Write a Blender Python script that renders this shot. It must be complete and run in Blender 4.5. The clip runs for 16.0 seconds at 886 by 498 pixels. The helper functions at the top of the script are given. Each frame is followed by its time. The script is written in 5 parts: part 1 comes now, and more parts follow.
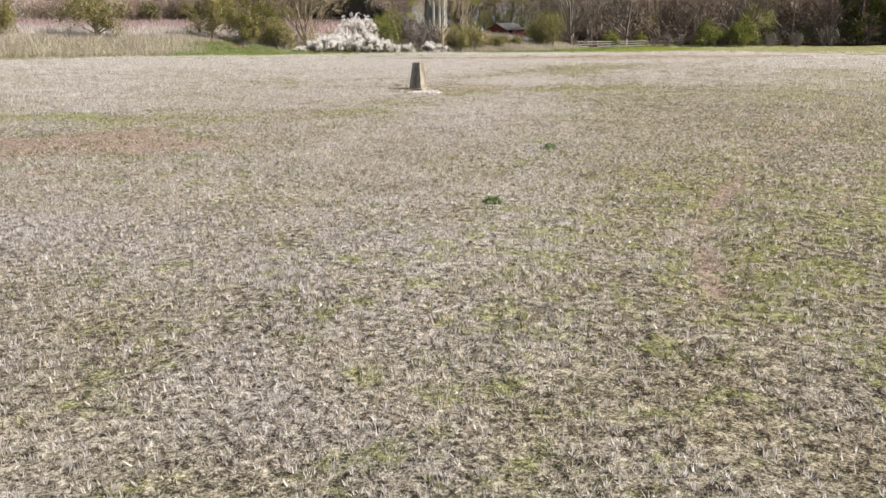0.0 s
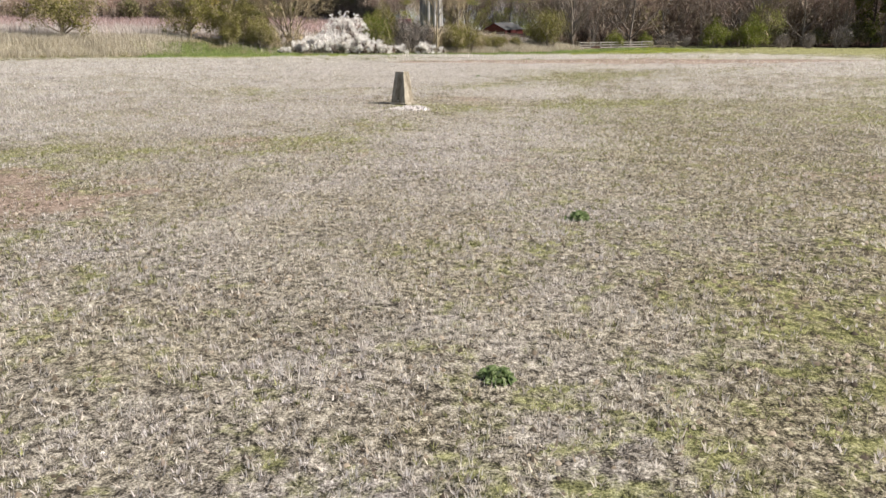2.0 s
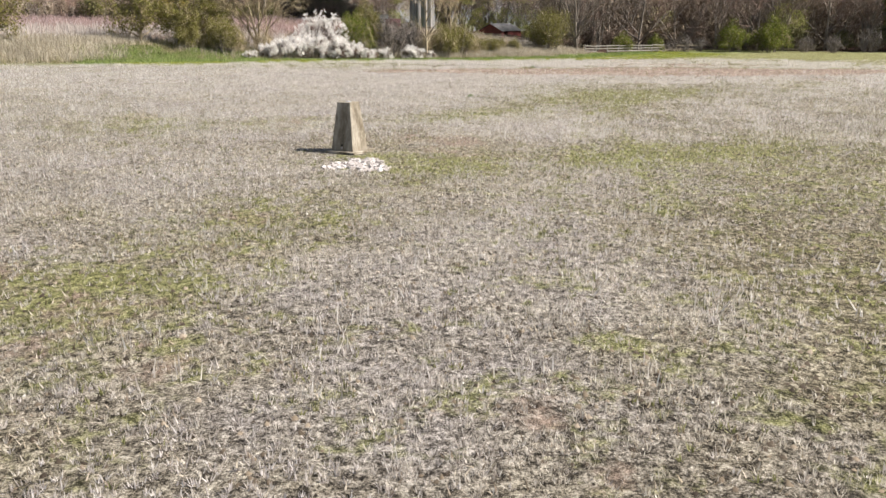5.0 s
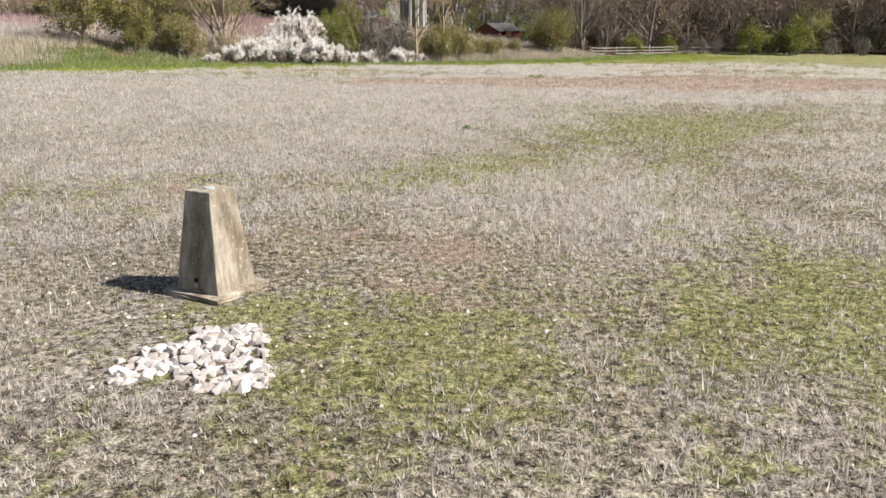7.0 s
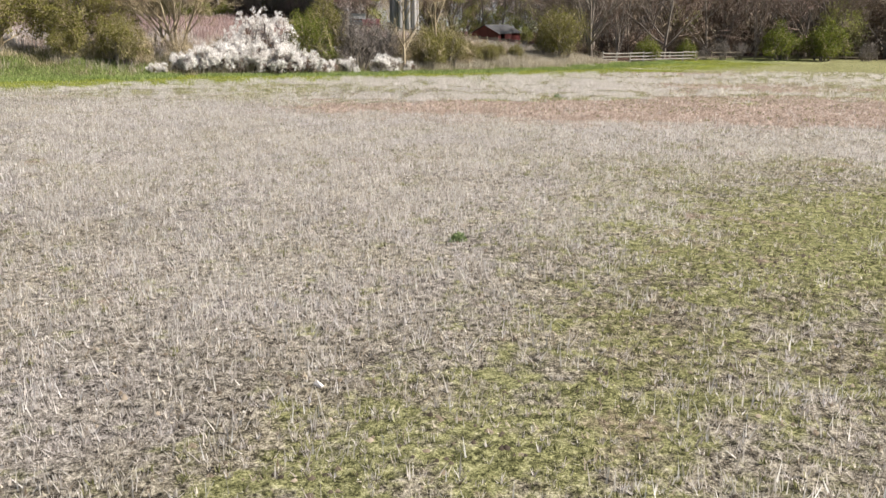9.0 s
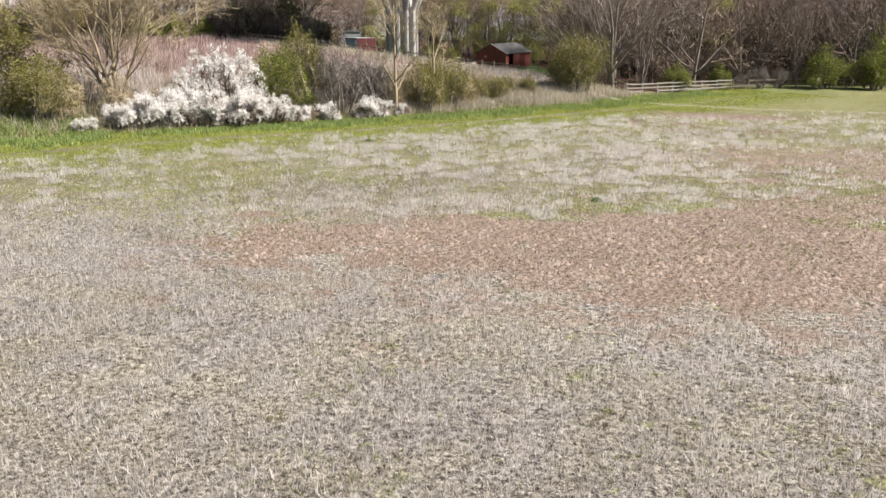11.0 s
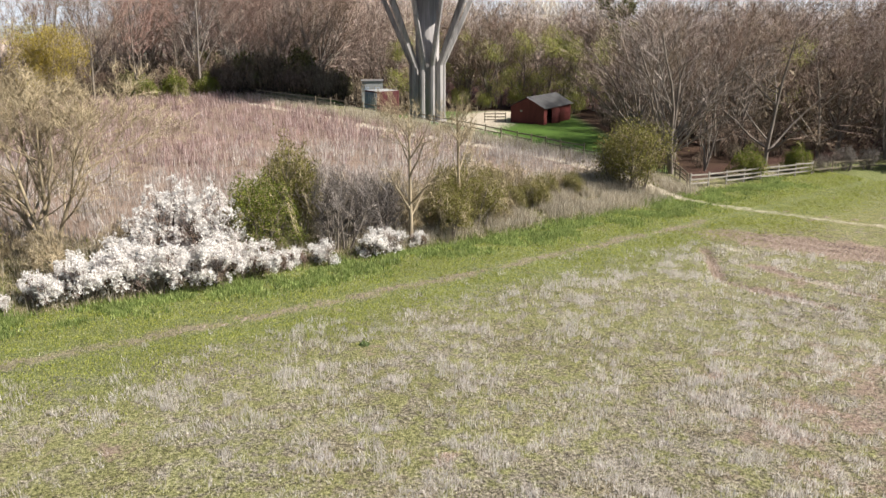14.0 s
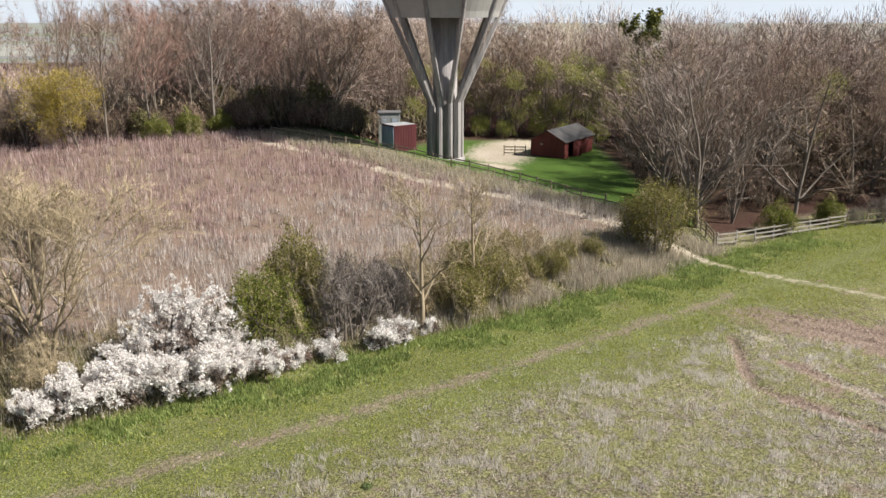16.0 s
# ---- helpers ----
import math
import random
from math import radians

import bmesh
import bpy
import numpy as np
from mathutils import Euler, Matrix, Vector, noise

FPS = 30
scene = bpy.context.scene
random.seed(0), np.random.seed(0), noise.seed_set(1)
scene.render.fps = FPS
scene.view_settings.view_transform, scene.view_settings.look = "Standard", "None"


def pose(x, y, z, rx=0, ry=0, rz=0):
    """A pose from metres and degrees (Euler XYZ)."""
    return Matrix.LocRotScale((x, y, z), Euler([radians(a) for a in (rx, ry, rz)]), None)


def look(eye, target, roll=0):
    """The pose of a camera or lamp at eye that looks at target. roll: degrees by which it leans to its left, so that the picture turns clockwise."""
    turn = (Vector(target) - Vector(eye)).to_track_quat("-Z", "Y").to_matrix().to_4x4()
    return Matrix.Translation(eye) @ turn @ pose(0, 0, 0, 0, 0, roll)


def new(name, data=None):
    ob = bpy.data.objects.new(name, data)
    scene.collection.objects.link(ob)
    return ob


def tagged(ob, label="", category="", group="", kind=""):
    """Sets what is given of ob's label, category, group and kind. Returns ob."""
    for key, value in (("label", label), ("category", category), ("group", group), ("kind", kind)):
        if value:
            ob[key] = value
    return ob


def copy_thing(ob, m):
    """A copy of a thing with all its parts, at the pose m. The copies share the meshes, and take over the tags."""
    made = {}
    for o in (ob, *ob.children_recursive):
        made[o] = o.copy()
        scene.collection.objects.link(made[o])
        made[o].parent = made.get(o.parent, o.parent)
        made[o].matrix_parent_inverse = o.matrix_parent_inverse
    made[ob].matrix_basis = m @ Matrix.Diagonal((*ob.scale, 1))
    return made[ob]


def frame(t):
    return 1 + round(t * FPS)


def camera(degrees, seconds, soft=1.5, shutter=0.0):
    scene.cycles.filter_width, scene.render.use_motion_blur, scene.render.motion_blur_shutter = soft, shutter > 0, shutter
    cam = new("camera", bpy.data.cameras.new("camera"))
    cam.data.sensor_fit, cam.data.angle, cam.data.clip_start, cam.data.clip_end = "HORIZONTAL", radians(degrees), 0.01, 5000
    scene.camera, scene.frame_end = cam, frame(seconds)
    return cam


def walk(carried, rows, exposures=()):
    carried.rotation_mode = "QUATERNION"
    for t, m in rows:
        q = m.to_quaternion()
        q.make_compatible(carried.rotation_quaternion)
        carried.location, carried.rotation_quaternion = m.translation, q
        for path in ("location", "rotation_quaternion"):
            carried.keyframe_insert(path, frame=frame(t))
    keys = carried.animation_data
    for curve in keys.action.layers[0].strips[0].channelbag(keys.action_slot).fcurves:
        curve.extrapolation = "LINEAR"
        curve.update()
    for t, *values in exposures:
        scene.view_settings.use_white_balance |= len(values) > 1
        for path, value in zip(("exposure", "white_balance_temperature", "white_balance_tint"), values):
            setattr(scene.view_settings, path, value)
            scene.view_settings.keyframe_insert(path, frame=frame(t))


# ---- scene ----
cam = camera(57.8, 16.0)
PATH = [
    (0, (7.533, -10.749, 3.014), (7.325, -8.839, 2.458), -0.4),
    (0.5, (7.46, -9.284, 3.095), (7.253, -7.374, 2.538), -0.3),
    (1, (7.402, -7.793, 3.068), (7.196, -5.884, 2.511), -0.3),
    (1.5, (7.308, -6.215, 3.046), (7.105, -4.305, 2.488), -0.2),
    (2, (7.194, -4.712, 3.066), (6.994, -2.802, 2.507), -0.2),
    (2.5, (7.079, -3.11, 3.065), (6.881, -1.2, 2.507), -0.2),
    (3, (6.976, -1.466, 3.066), (6.78, 0.444, 2.508), -0.1),
    (3.5, (6.911, 0.305, 3.071), (6.717, 2.215, 2.512), -0.0),
    (4, (6.806, 2.323, 3.047), (6.615, 4.234, 2.488), -0.1),
    (4.5, (6.702, 4.406, 3.041), (6.514, 6.317, 2.481), 0.0),
    (4.7, (6.678, 5.116, 3.027), (6.49, 7.027, 2.469), 0.0),
    (6.8, (5.975, 15.426, 2.91), (5.799, 17.339, 2.352), 0.0),
    (7, (5.94, 16.253, 2.915), (5.765, 18.165, 2.356), 0.1),
    (7.5, (5.799, 18.817, 2.902), (5.626, 20.729, 2.344), 0.2),
    (8, (5.658, 21.449, 2.895), (5.486, 23.362, 2.337), 0.2),
    (8.5, (5.485, 24.188, 2.896), (5.316, 26.101, 2.337), 0.2),
    (9, (5.327, 26.904, 3.03), (5.161, 28.817, 2.471), 0.2),
    (9.5, (5.172, 29.688, 3.273), (5.008, 31.602, 2.715), 0.1),
    (10, (4.946, 32.476, 3.686), (4.786, 34.39, 3.127), 0.1),
    (10.2, (4.884, 33.588, 3.926), (4.723, 35.502, 3.368), 0.1),
    (12.3, (4.363, 44.745, 7.405), (4.144, 46.655, 6.852), 0.3),
    (12.5, (4.193, 45.37, 7.79), (3.973, 47.279, 7.236), 0.4),
    (13, (4.022, 47.485, 8.71), (3.79, 49.394, 8.158), 0.3),
    (13.5, (3.923, 49.498, 9.656), (3.679, 51.405, 9.105), 0.3),
    (14, (3.8, 51.323, 10.627), (3.543, 53.228, 10.075), 0.2),
    (14.5, (3.763, 52.913, 11.625), (3.49, 54.816, 11.072), 0.1),
    (15, (3.734, 54.066, 12.652), (3.446, 55.965, 12.095), 0.1),
    (15.5, (3.741, 54.552, 13.658), (3.441, 56.448, 13.098), 0.0),
    (16, (3.807, 54.636, 14.71), (3.496, 56.53, 14.146), -0.1),
]
walk(cam, [(t, look(eye, target, roll)) for t, eye, target, roll in PATH],
     ((0, 1.25), (10, 1.24), (12.5, 1.30), (14, 1.19), (15, 1.03), (16, 0.99)))

# ---- light ----
SUN_AZ, SUN_EL = Vector((0.993, -0.115)), radians(44)
world = bpy.data.worlds.new("sky")
scene.world = world
world.use_nodes = True
wt = world.node_tree
sky = wt.nodes.new("ShaderNodeTexSky")
sky.sky_type = "NISHITA"
sky.sun_disc = False
sky.sun_elevation = SUN_EL
sky.sun_rotation = math.atan2(SUN_AZ.x, SUN_AZ.y)
sky.air_density, sky.dust_density, sky.ozone_density = 1.0, 0.6, 1.0
# thin white cloud, thicker towards the horizon
way = wt.nodes.new("ShaderNodeTexCoord")
axes = wt.nodes.new("ShaderNodeSeparateXYZ")
wt.links.new(way.outputs["Generated"], axes.inputs[0])
low = wt.nodes.new("ShaderNodeMapRange")
for key, value in (("From Min", 0.0), ("From Max", 0.15), ("To Min", 0.8), ("To Max", 0.06)):
    low.inputs[key].default_value = value
wt.links.new(axes.outputs["Z"], low.inputs["Value"])
puff = wt.nodes.new("ShaderNodeTexNoise")
puff.inputs["Scale"].default_value, puff.inputs["Detail"].default_value = 3.5, 6.0
stretch = wt.nodes.new("ShaderNodeMapping")
stretch.inputs["Scale"].default_value = (1, 1, 5)
wt.links.new(way.outputs["Generated"], stretch.inputs["Vector"])
wt.links.new(stretch.outputs[0], puff.inputs["Vector"])
cloud = wt.nodes.new("ShaderNodeMath")
cloud.operation, cloud.use_clamp = "MULTIPLY_ADD", True
wt.links.new(puff.outputs["Fac"], cloud.inputs[0])
cloud.inputs[1].default_value = 0.4
low2 = wt.nodes.new("ShaderNodeMath")
low2.operation = "SUBTRACT"
wt.links.new(low.outputs[0], low2.inputs[0])
low2.inputs[1].default_value = 0.15
wt.links.new(low2.outputs[0], cloud.inputs[2])
veil = wt.nodes.new("ShaderNodeMix")
veil.data_type = "RGBA"
wt.links.new(cloud.outputs[0], veil.inputs[0])
wt.links.new(sky.outputs[0], veil.inputs[6])
veil.inputs[7].default_value = (11.0, 12.2, 13.8, 1)
wt.links.new(veil.outputs[2], wt.nodes["Background"].inputs[0])
wt.nodes["Background"].inputs[1].default_value = 0.04
sun = new("sun", bpy.data.lights.new("sun", "SUN"))
sun.data.energy, sun.data.angle, sun.data.color = 5.0, radians(0.6), (1.0, 0.95, 0.87)
toward = Vector((SUN_AZ.x * math.cos(SUN_EL), SUN_AZ.y * math.cos(SUN_EL), math.sin(SUN_EL)))
sun.matrix_world = look(toward * 200, (0, 0, 0))


# ---- materials ----
class Nodes:
    """A node material with short helpers."""

    def __init__(self, name, rough=0.85, spec=0.2):
        self.mat = bpy.data.materials.new(name)
        self.mat.use_nodes = True
        self.t = self.mat.node_tree
        self.p = self.t.nodes["Principled BSDF"]
        self.p.inputs["Roughness"].default_value = rough
        self.p.inputs["Specular IOR Level"].default_value = spec
        self.pos = self.t.nodes.new("ShaderNodeNewGeometry")

    def link(self, a, b):
        self.t.links.new(a, b)

    def noise(self, scale, detail=4.0, rough=0.6, coord=None):
        n = self.t.nodes.new("ShaderNodeTexNoise")
        n.inputs["Scale"].default_value, n.inputs["Detail"].default_value, n.inputs["Roughness"].default_value = scale, detail, rough
        self.link(coord or self.pos.outputs["Position"], n.inputs["Vector"])
        return n.outputs["Fac"]

    def scaled(self, sx, sy, sz, turn=0.0):
        n = self.t.nodes.new("ShaderNodeMapping")
        n.inputs["Scale"].default_value = (sx, sy, sz)
        n.inputs["Rotation"].default_value = (0, 0, turn)
        self.link(self.pos.outputs["Position"], n.inputs["Vector"])
        return n.outputs["Vector"]

    def ramp(self, fac, *stops):
        n = self.t.nodes.new("ShaderNodeValToRGB")
        e = n.color_ramp.elements
        while len(e) < len(stops):
            e.new(0.5)
        for el, (at, col) in zip(e, stops):
            el.position, el.color = at, (*col, 1) if len(col) == 3 else col
        self.link(fac, n.inputs["Fac"])
        return n.outputs["Color"]

    def step(self, fac, lo, hi):
        n = self.t.nodes.new("ShaderNodeMapRange")
        n.inputs["From Min"].default_value, n.inputs["From Max"].default_value = lo, hi
        self.link(fac, n.inputs["Value"])
        return n.outputs["Result"]

    def math(self, op, a, b):
        n = self.t.nodes.new("ShaderNodeMath")
        n.operation = op
        for k, v in enumerate((a, b)):
            if isinstance(v, (int, float)):
                n.inputs[k].default_value = v
            else:
                self.link(v, n.inputs[k])
        return n.outputs[0]

    def mix(self, fac, a, b, blend="MIX"):
        n = self.t.nodes.new("ShaderNodeMix")
        n.data_type, n.blend_type = "RGBA", blend
        for sock, v in ((n.inputs[0], fac), (n.inputs[6], a), (n.inputs[7], b)):
            if isinstance(v, (int, float)):
                sock.default_value = v
            elif isinstance(v, tuple):
                sock.default_value = (*v, 1)
            else:
                self.link(v, sock)
        return n.outputs[2]

    def attr(self, name):
        n = self.t.nodes.new("ShaderNodeAttribute")
        n.attribute_name = name
        sep = self.t.nodes.new("ShaderNodeSeparateColor")
        self.link(n.outputs["Color"], sep.inputs[0])
        return sep.outputs

    def random(self, island=False):
        if island:
            return self.pos.outputs["Random Per Island"]
        return self.t.nodes.new("ShaderNodeObjectInfo").outputs["Random"]

    def bump(self, height, strength=0.4, dist=0.02):
        n = self.t.nodes.new("ShaderNodeBump")
        n.inputs["Strength"].default_value, n.inputs["Distance"].default_value = strength, dist
        self.link(height, n.inputs["Height"])
        self.link(n.outputs[0], self.p.inputs["Normal"])

    def done(self, colour, translucent=0.0):
        self.link(colour, self.p.inputs["Base Color"])
        if translucent:
            tr = self.t.nodes.new("ShaderNodeBsdfTranslucent")
            mx = self.t.nodes.new("ShaderNodeMixShader")
            self.link(colour, tr.inputs["Color"])
            mx.inputs[0].default_value = translucent
            self.link(self.p.outputs[0], mx.inputs[1])
            self.link(tr.outputs[0], mx.inputs[2])
            self.link(mx.outputs[0], self.t.nodes["Material Output"].inputs["Surface"])
        return self.mat


def blades(name, stops, patch=0.35, translucent=0.3, rough=0.8, dark=(0.75, 1.15), each=None, hues=None):
    """Loose leaves, stems or petals: each island its own shade, over slow patches of tone and hue."""
    n = Nodes(name, rough, 0.15)
    c = n.ramp(n.random(True), *stops)
    v = n.step(n.noise(patch, 3), 0.3, 0.7)
    lo, hi = dark
    tone = n.ramp(v, (0.0, (lo, lo, lo)), (1.0, (min(hi, 1.0),) * 3))
    c = n.mix(1.0, c, tone, "MULTIPLY")
    if hues:
        drift = n.math("ADD", n.math("MULTIPLY", n.noise(0.3, 3), 0.45), n.math("MULTIPLY", n.noise(5.0, 2), 0.55))
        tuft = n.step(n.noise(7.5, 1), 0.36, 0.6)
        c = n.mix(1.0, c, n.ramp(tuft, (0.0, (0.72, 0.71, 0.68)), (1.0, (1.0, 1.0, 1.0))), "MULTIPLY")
        c = n.mix(1.0, c, n.ramp(drift, (0.4, hues[0]), (0.6, hues[1])), "MULTIPLY")
    if each:
        c = n.mix(1.0, c, n.ramp(n.random(), *((k / (len(each) - 1), t) for k, t in enumerate(each))), "MULTIPLY")
    return n.done(c, translucent)


def bark(name, a, b, rough=0.9, scale=3.0):
    n = Nodes(name, rough, 0.1)
    f = n.noise(scale, 6, 0.7, n.scaled(1, 1, 0.25))
    c = n.ramp(f, (0.3, a), (0.7, b))
    r = n.ramp(n.random(), (0.0, (0.78, 0.78, 0.8)), (1.0, (1.0, 0.97, 0.92)))
    n.bump(n.noise(scale * 6, 4, 0.6, n.scaled(1, 1, 0.3)), 0.5, 0.02)
    return n.done(n.mix(1.0, c, r, "MULTIPLY"))


def plain(name, a, b, scale=2.0, rough=0.7, spec=0.3, metal=0.0, bump=0.2, fine=40.0, stretch=1.0):
    """Two tones, blotchy at a large and a small scale, with fine relief."""
    n = Nodes(name, rough, spec)
    n.p.inputs["Metallic"].default_value = metal
    co = n.scaled(1, 1, stretch)
    f = n.math("ADD", n.math("MULTIPLY", n.noise(scale, 5, 0.65, co), 0.65), n.math("MULTIPLY", n.noise(fine, 3, 0.6, co), 0.35))
    c = n.ramp(f, (0.35, a), (0.65, b))
    if bump:
        n.bump(n.noise(fine, 4), bump, 0.01)
    return n.done(c)


M_STRAW = blades("dry_straw", ((0.0, (0.246, 0.205, 0.170)), (0.2, (0.554, 0.503, 0.447)), (0.6, (0.780, 0.728, 0.662)), (1.0, (0.920, 0.882, 0.821))), 0.3, 0.6, dark=(0.88, 1.0), hues=((0.98, 0.955, 0.90), (0.90, 0.88, 0.945)))
M_BLEACHED = blades("bleached_straw", ((0.0, (0.480, 0.439, 0.407)), (0.3, (0.713, 0.670, 0.632)), (0.65, (0.858, 0.822, 0.790)), (1.0, (0.916, 0.916, 0.904))), 0.3, 0.6, dark=(0.88, 1.0), hues=((0.985, 0.955, 0.905), (0.95, 0.915, 0.925)))
M_LITTER = blades("field_litter", ((0.0, (0.089, 0.066, 0.051)), (0.3, (0.304, 0.240, 0.184)), (0.6, (0.557, 0.475, 0.380)), (1.0, (0.835, 0.759, 0.670))), 0.5, 0.4, hues=((0.95, 0.93, 0.84), (0.84, 0.835, 0.89)))
M_GREEN = blades("field_green", ((0.0, (0.075, 0.078, 0.03)), (0.4, (0.195, 0.193, 0.08)), (0.75, (0.30, 0.29, 0.135)), (1.0, (0.43, 0.41, 0.235))), 0.4, 0.45)
M_VERGE = blades("verge_grass", ((0.0, (0.139, 0.176, 0.024)), (0.5, (0.330, 0.367, 0.055)), (1.0, (0.553, 0.553, 0.139))), 0.8, 0.4, dark=(0.65, 1.0))
M_NETTLE = blades("verge_weeds", ((0.0, (0.111, 0.163, 0.046)), (0.6, (0.286, 0.364, 0.111)), (1.0, (0.546, 0.598, 0.247))), 0.9, 0.5, dark=(0.6, 1.0))
M_WEED = blades("weed_leaves", ((0.0, (0.11, 0.16, 0.06)), (0.6, (0.22, 0.28, 0.12)), (1.0, (0.36, 0.40, 0.22))), 0.6, 0.6)
M_MEADOW = blades("meadow_stalks", ((0.0, (0.212, 0.133, 0.122)), (0.4, (0.403, 0.276, 0.254)), (0.75, (0.583, 0.440, 0.413)), (1.0, (0.742, 0.636, 0.604))), 0.3, 0.45, dark=(0.68, 1.0))
M_MEADOW_PALE = blades("pale_meadow_stalks", ((0.0, (0.378, 0.306, 0.271)), (0.4, (0.559, 0.486, 0.437)), (0.75, (0.675, 0.613, 0.563)), (1.0, (0.775, 0.730, 0.685))), 0.35, 0.5, dark=(0.7, 1.0))
M_BANK = blades("bank_grass", ((0.0, (0.119, 0.131, 0.045)), (0.45, (0.250, 0.236, 0.098)), (0.75, (0.434, 0.362, 0.236)), (1.0, (0.659, 0.554, 0.423))), 0.3, 0.4)
M_TUSSOCK = blades("bank_tussock", ((0.0, (0.28, 0.235, 0.175)), (0.5, (0.49, 0.43, 0.335)), (1.0, (0.68, 0.615, 0.50))), 0.3, 0.4)
M_BLOSSOM = blades("white_blossom", ((0.0, (0.740, 0.692, 0.653)), (0.5, (0.856, 0.823, 0.799)), (1.0, (0.905, 0.891, 0.872))), 0.8, 0.5, dark=(0.85, 1.0))
M_OLIVE = blades("olive_leaves", ((0.0, (0.089, 0.084, 0.021)), (0.5, (0.187, 0.172, 0.046)), (1.0, (0.303, 0.274, 0.095))), 0.5, 0.35)
M_SPRING = blades("spring_leaves", ((0.0, (0.071, 0.099, 0.018)), (0.5, (0.153, 0.179, 0.031)), (1.0, (0.260, 0.260, 0.054))), 0.5, 0.4)
M_HAZE = blades("young_leaves", ((0.0, (0.189, 0.223, 0.053)), (0.5, (0.376, 0.404, 0.100)), (1.0, (0.578, 0.566, 0.175))), 0.5, 0.45)
M_GOLD = blades("golden_leaves", ((0.0, (0.22, 0.17, 0.03)), (0.5, (0.42, 0.33, 0.06)), (1.0, (0.58, 0.47, 0.12))), 0.5, 0.45)
M_DARKLEAF = blades("dark_leaves", ((0.0, (0.074, 0.074, 0.032)), (0.6, (0.166, 0.157, 0.067)), (1.0, (0.300, 0.262, 0.127))), 0.5, 0.2)
M_NEEDLE = blades("pine_needles", ((0.0, (0.047, 0.058, 0.016)), (0.6, (0.125, 0.133, 0.035)), (1.0, (0.226, 0.211, 0.058))), 0.5, 0.2)
M_TWIG = blades("bare_twigs", ((0.0, (0.111, 0.086, 0.072)), (0.5, (0.260, 0.207, 0.178)), (1.0, (0.446, 0.386, 0.345))), 0.07, 0.0, dark=(0.8, 1.0), each=((0.60, 0.50, 0.46), (1.0, 0.84, 0.79), (0.92, 0.92, 0.90), (0.72, 0.62, 0.56), (1.0, 0.94, 0.78), (0.86, 0.66, 0.61), (1.0, 1.0, 0.98)))
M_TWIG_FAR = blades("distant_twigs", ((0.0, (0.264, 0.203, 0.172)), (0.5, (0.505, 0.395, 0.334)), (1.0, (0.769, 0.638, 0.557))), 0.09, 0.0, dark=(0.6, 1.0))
M_TWIG_RED = blades("reddish_twigs", ((0.0, (0.160, 0.104, 0.088)), (0.5, (0.342, 0.241, 0.209)), (1.0, (0.557, 0.427, 0.379))), 0.07, 0.0, dark=(0.8, 1.0), each=((0.72, 0.64, 0.60), (1.0, 0.86, 0.80), (0.9, 0.92, 0.86), (1.0, 1.0, 0.95)))
# lit copy of the bare twigs: sunlight is put into the paler colour
M_TWIG_SUNLIT = blades("sunlit_painted_twigs", ((0.0, (0.410, 0.328, 0.259)), (0.5, (0.737, 0.614, 0.505)), (1.0, (0.920, 0.901, 0.779))), 0.07, 0.0, dark=(0.8, 1.0), each=((0.8, 0.76, 0.66), (1.0, 0.93, 0.84), (0.95, 0.98, 0.82), (1.0, 0.88, 0.82)))
# shaded copy of the bare twigs: the wood's inner shade is in the colour
M_TWIG_SHADED = blades("shade_painted_twigs", ((0.0, (0.092, 0.068, 0.054)), (0.5, (0.205, 0.156, 0.125)), (1.0, (0.367, 0.290, 0.237))), 0.07, 0.0, dark=(0.75, 1.0), each=((0.8, 0.7, 0.66), (1.0, 0.95, 0.88), (0.9, 0.95, 0.8)))
M_TWIG_TAN = blades("tan_twigs", ((0.0, (0.234, 0.178, 0.103)), (0.5, (0.374, 0.300, 0.187)), (1.0, (0.505, 0.421, 0.290))), 0.3, 0.0)
M_TWIG_GREY = blades("grey_twigs", ((0.0, (0.106, 0.086, 0.078)), (0.5, (0.179, 0.154, 0.139)), (1.0, (0.265, 0.234, 0.213))), 0.3, 0.0)
M_BARK = bark("grey_brown_bark", (0.113, 0.095, 0.082), (0.281, 0.244, 0.208))
M_BARK_TAN = bark("tan_bark", (0.223, 0.176, 0.116), (0.411, 0.343, 0.240))
M_BARK_DARK = bark("dark_bark", (0.039, 0.031, 0.025), (0.094, 0.078, 0.062))
M_CONCRETE = plain("tower_concrete", (0.13, 0.12, 0.12), (0.42, 0.39, 0.38), 0.7, 0.85, 0.2, 0, 0.3, 6.0, 0.07)
M_CONCRETE_LIGHT = plain("bowl_concrete", (0.281, 0.269, 0.254), (0.359, 0.343, 0.328), 0.4, 0.85, 0.2, 0, 0.2, 9.0, 0.4)
M_RED = plain("red_boards", (0.078, 0.017, 0.016), (0.14, 0.033, 0.029), 1.2, 0.7, 0.3, 0, 0.3, 14.0, 0.2)
M_RED_METAL = plain("red_metal", (0.066, 0.014, 0.017), (0.101, 0.026, 0.028), 0.8, 0.55, 0.4, 0, 0.15, 12.0, 0.3)
M_ROOF = plain("grey_roof_sheet", (0.078, 0.078, 0.082), (0.156, 0.148, 0.148), 1.0, 0.75, 0.3, 0, 0.3, 12.0)
M_BLUEGREY = plain("blue_grey_metal", (0.24, 0.28, 0.36), (0.40, 0.45, 0.52), 1.5, 0.5, 0.4, 0, 0.1, 20.0)
M_GREYBOX = plain("grey_panel", (0.234, 0.242, 0.25), (0.328, 0.335, 0.343), 1.5, 0.6, 0.3, 0, 0.1, 20.0)
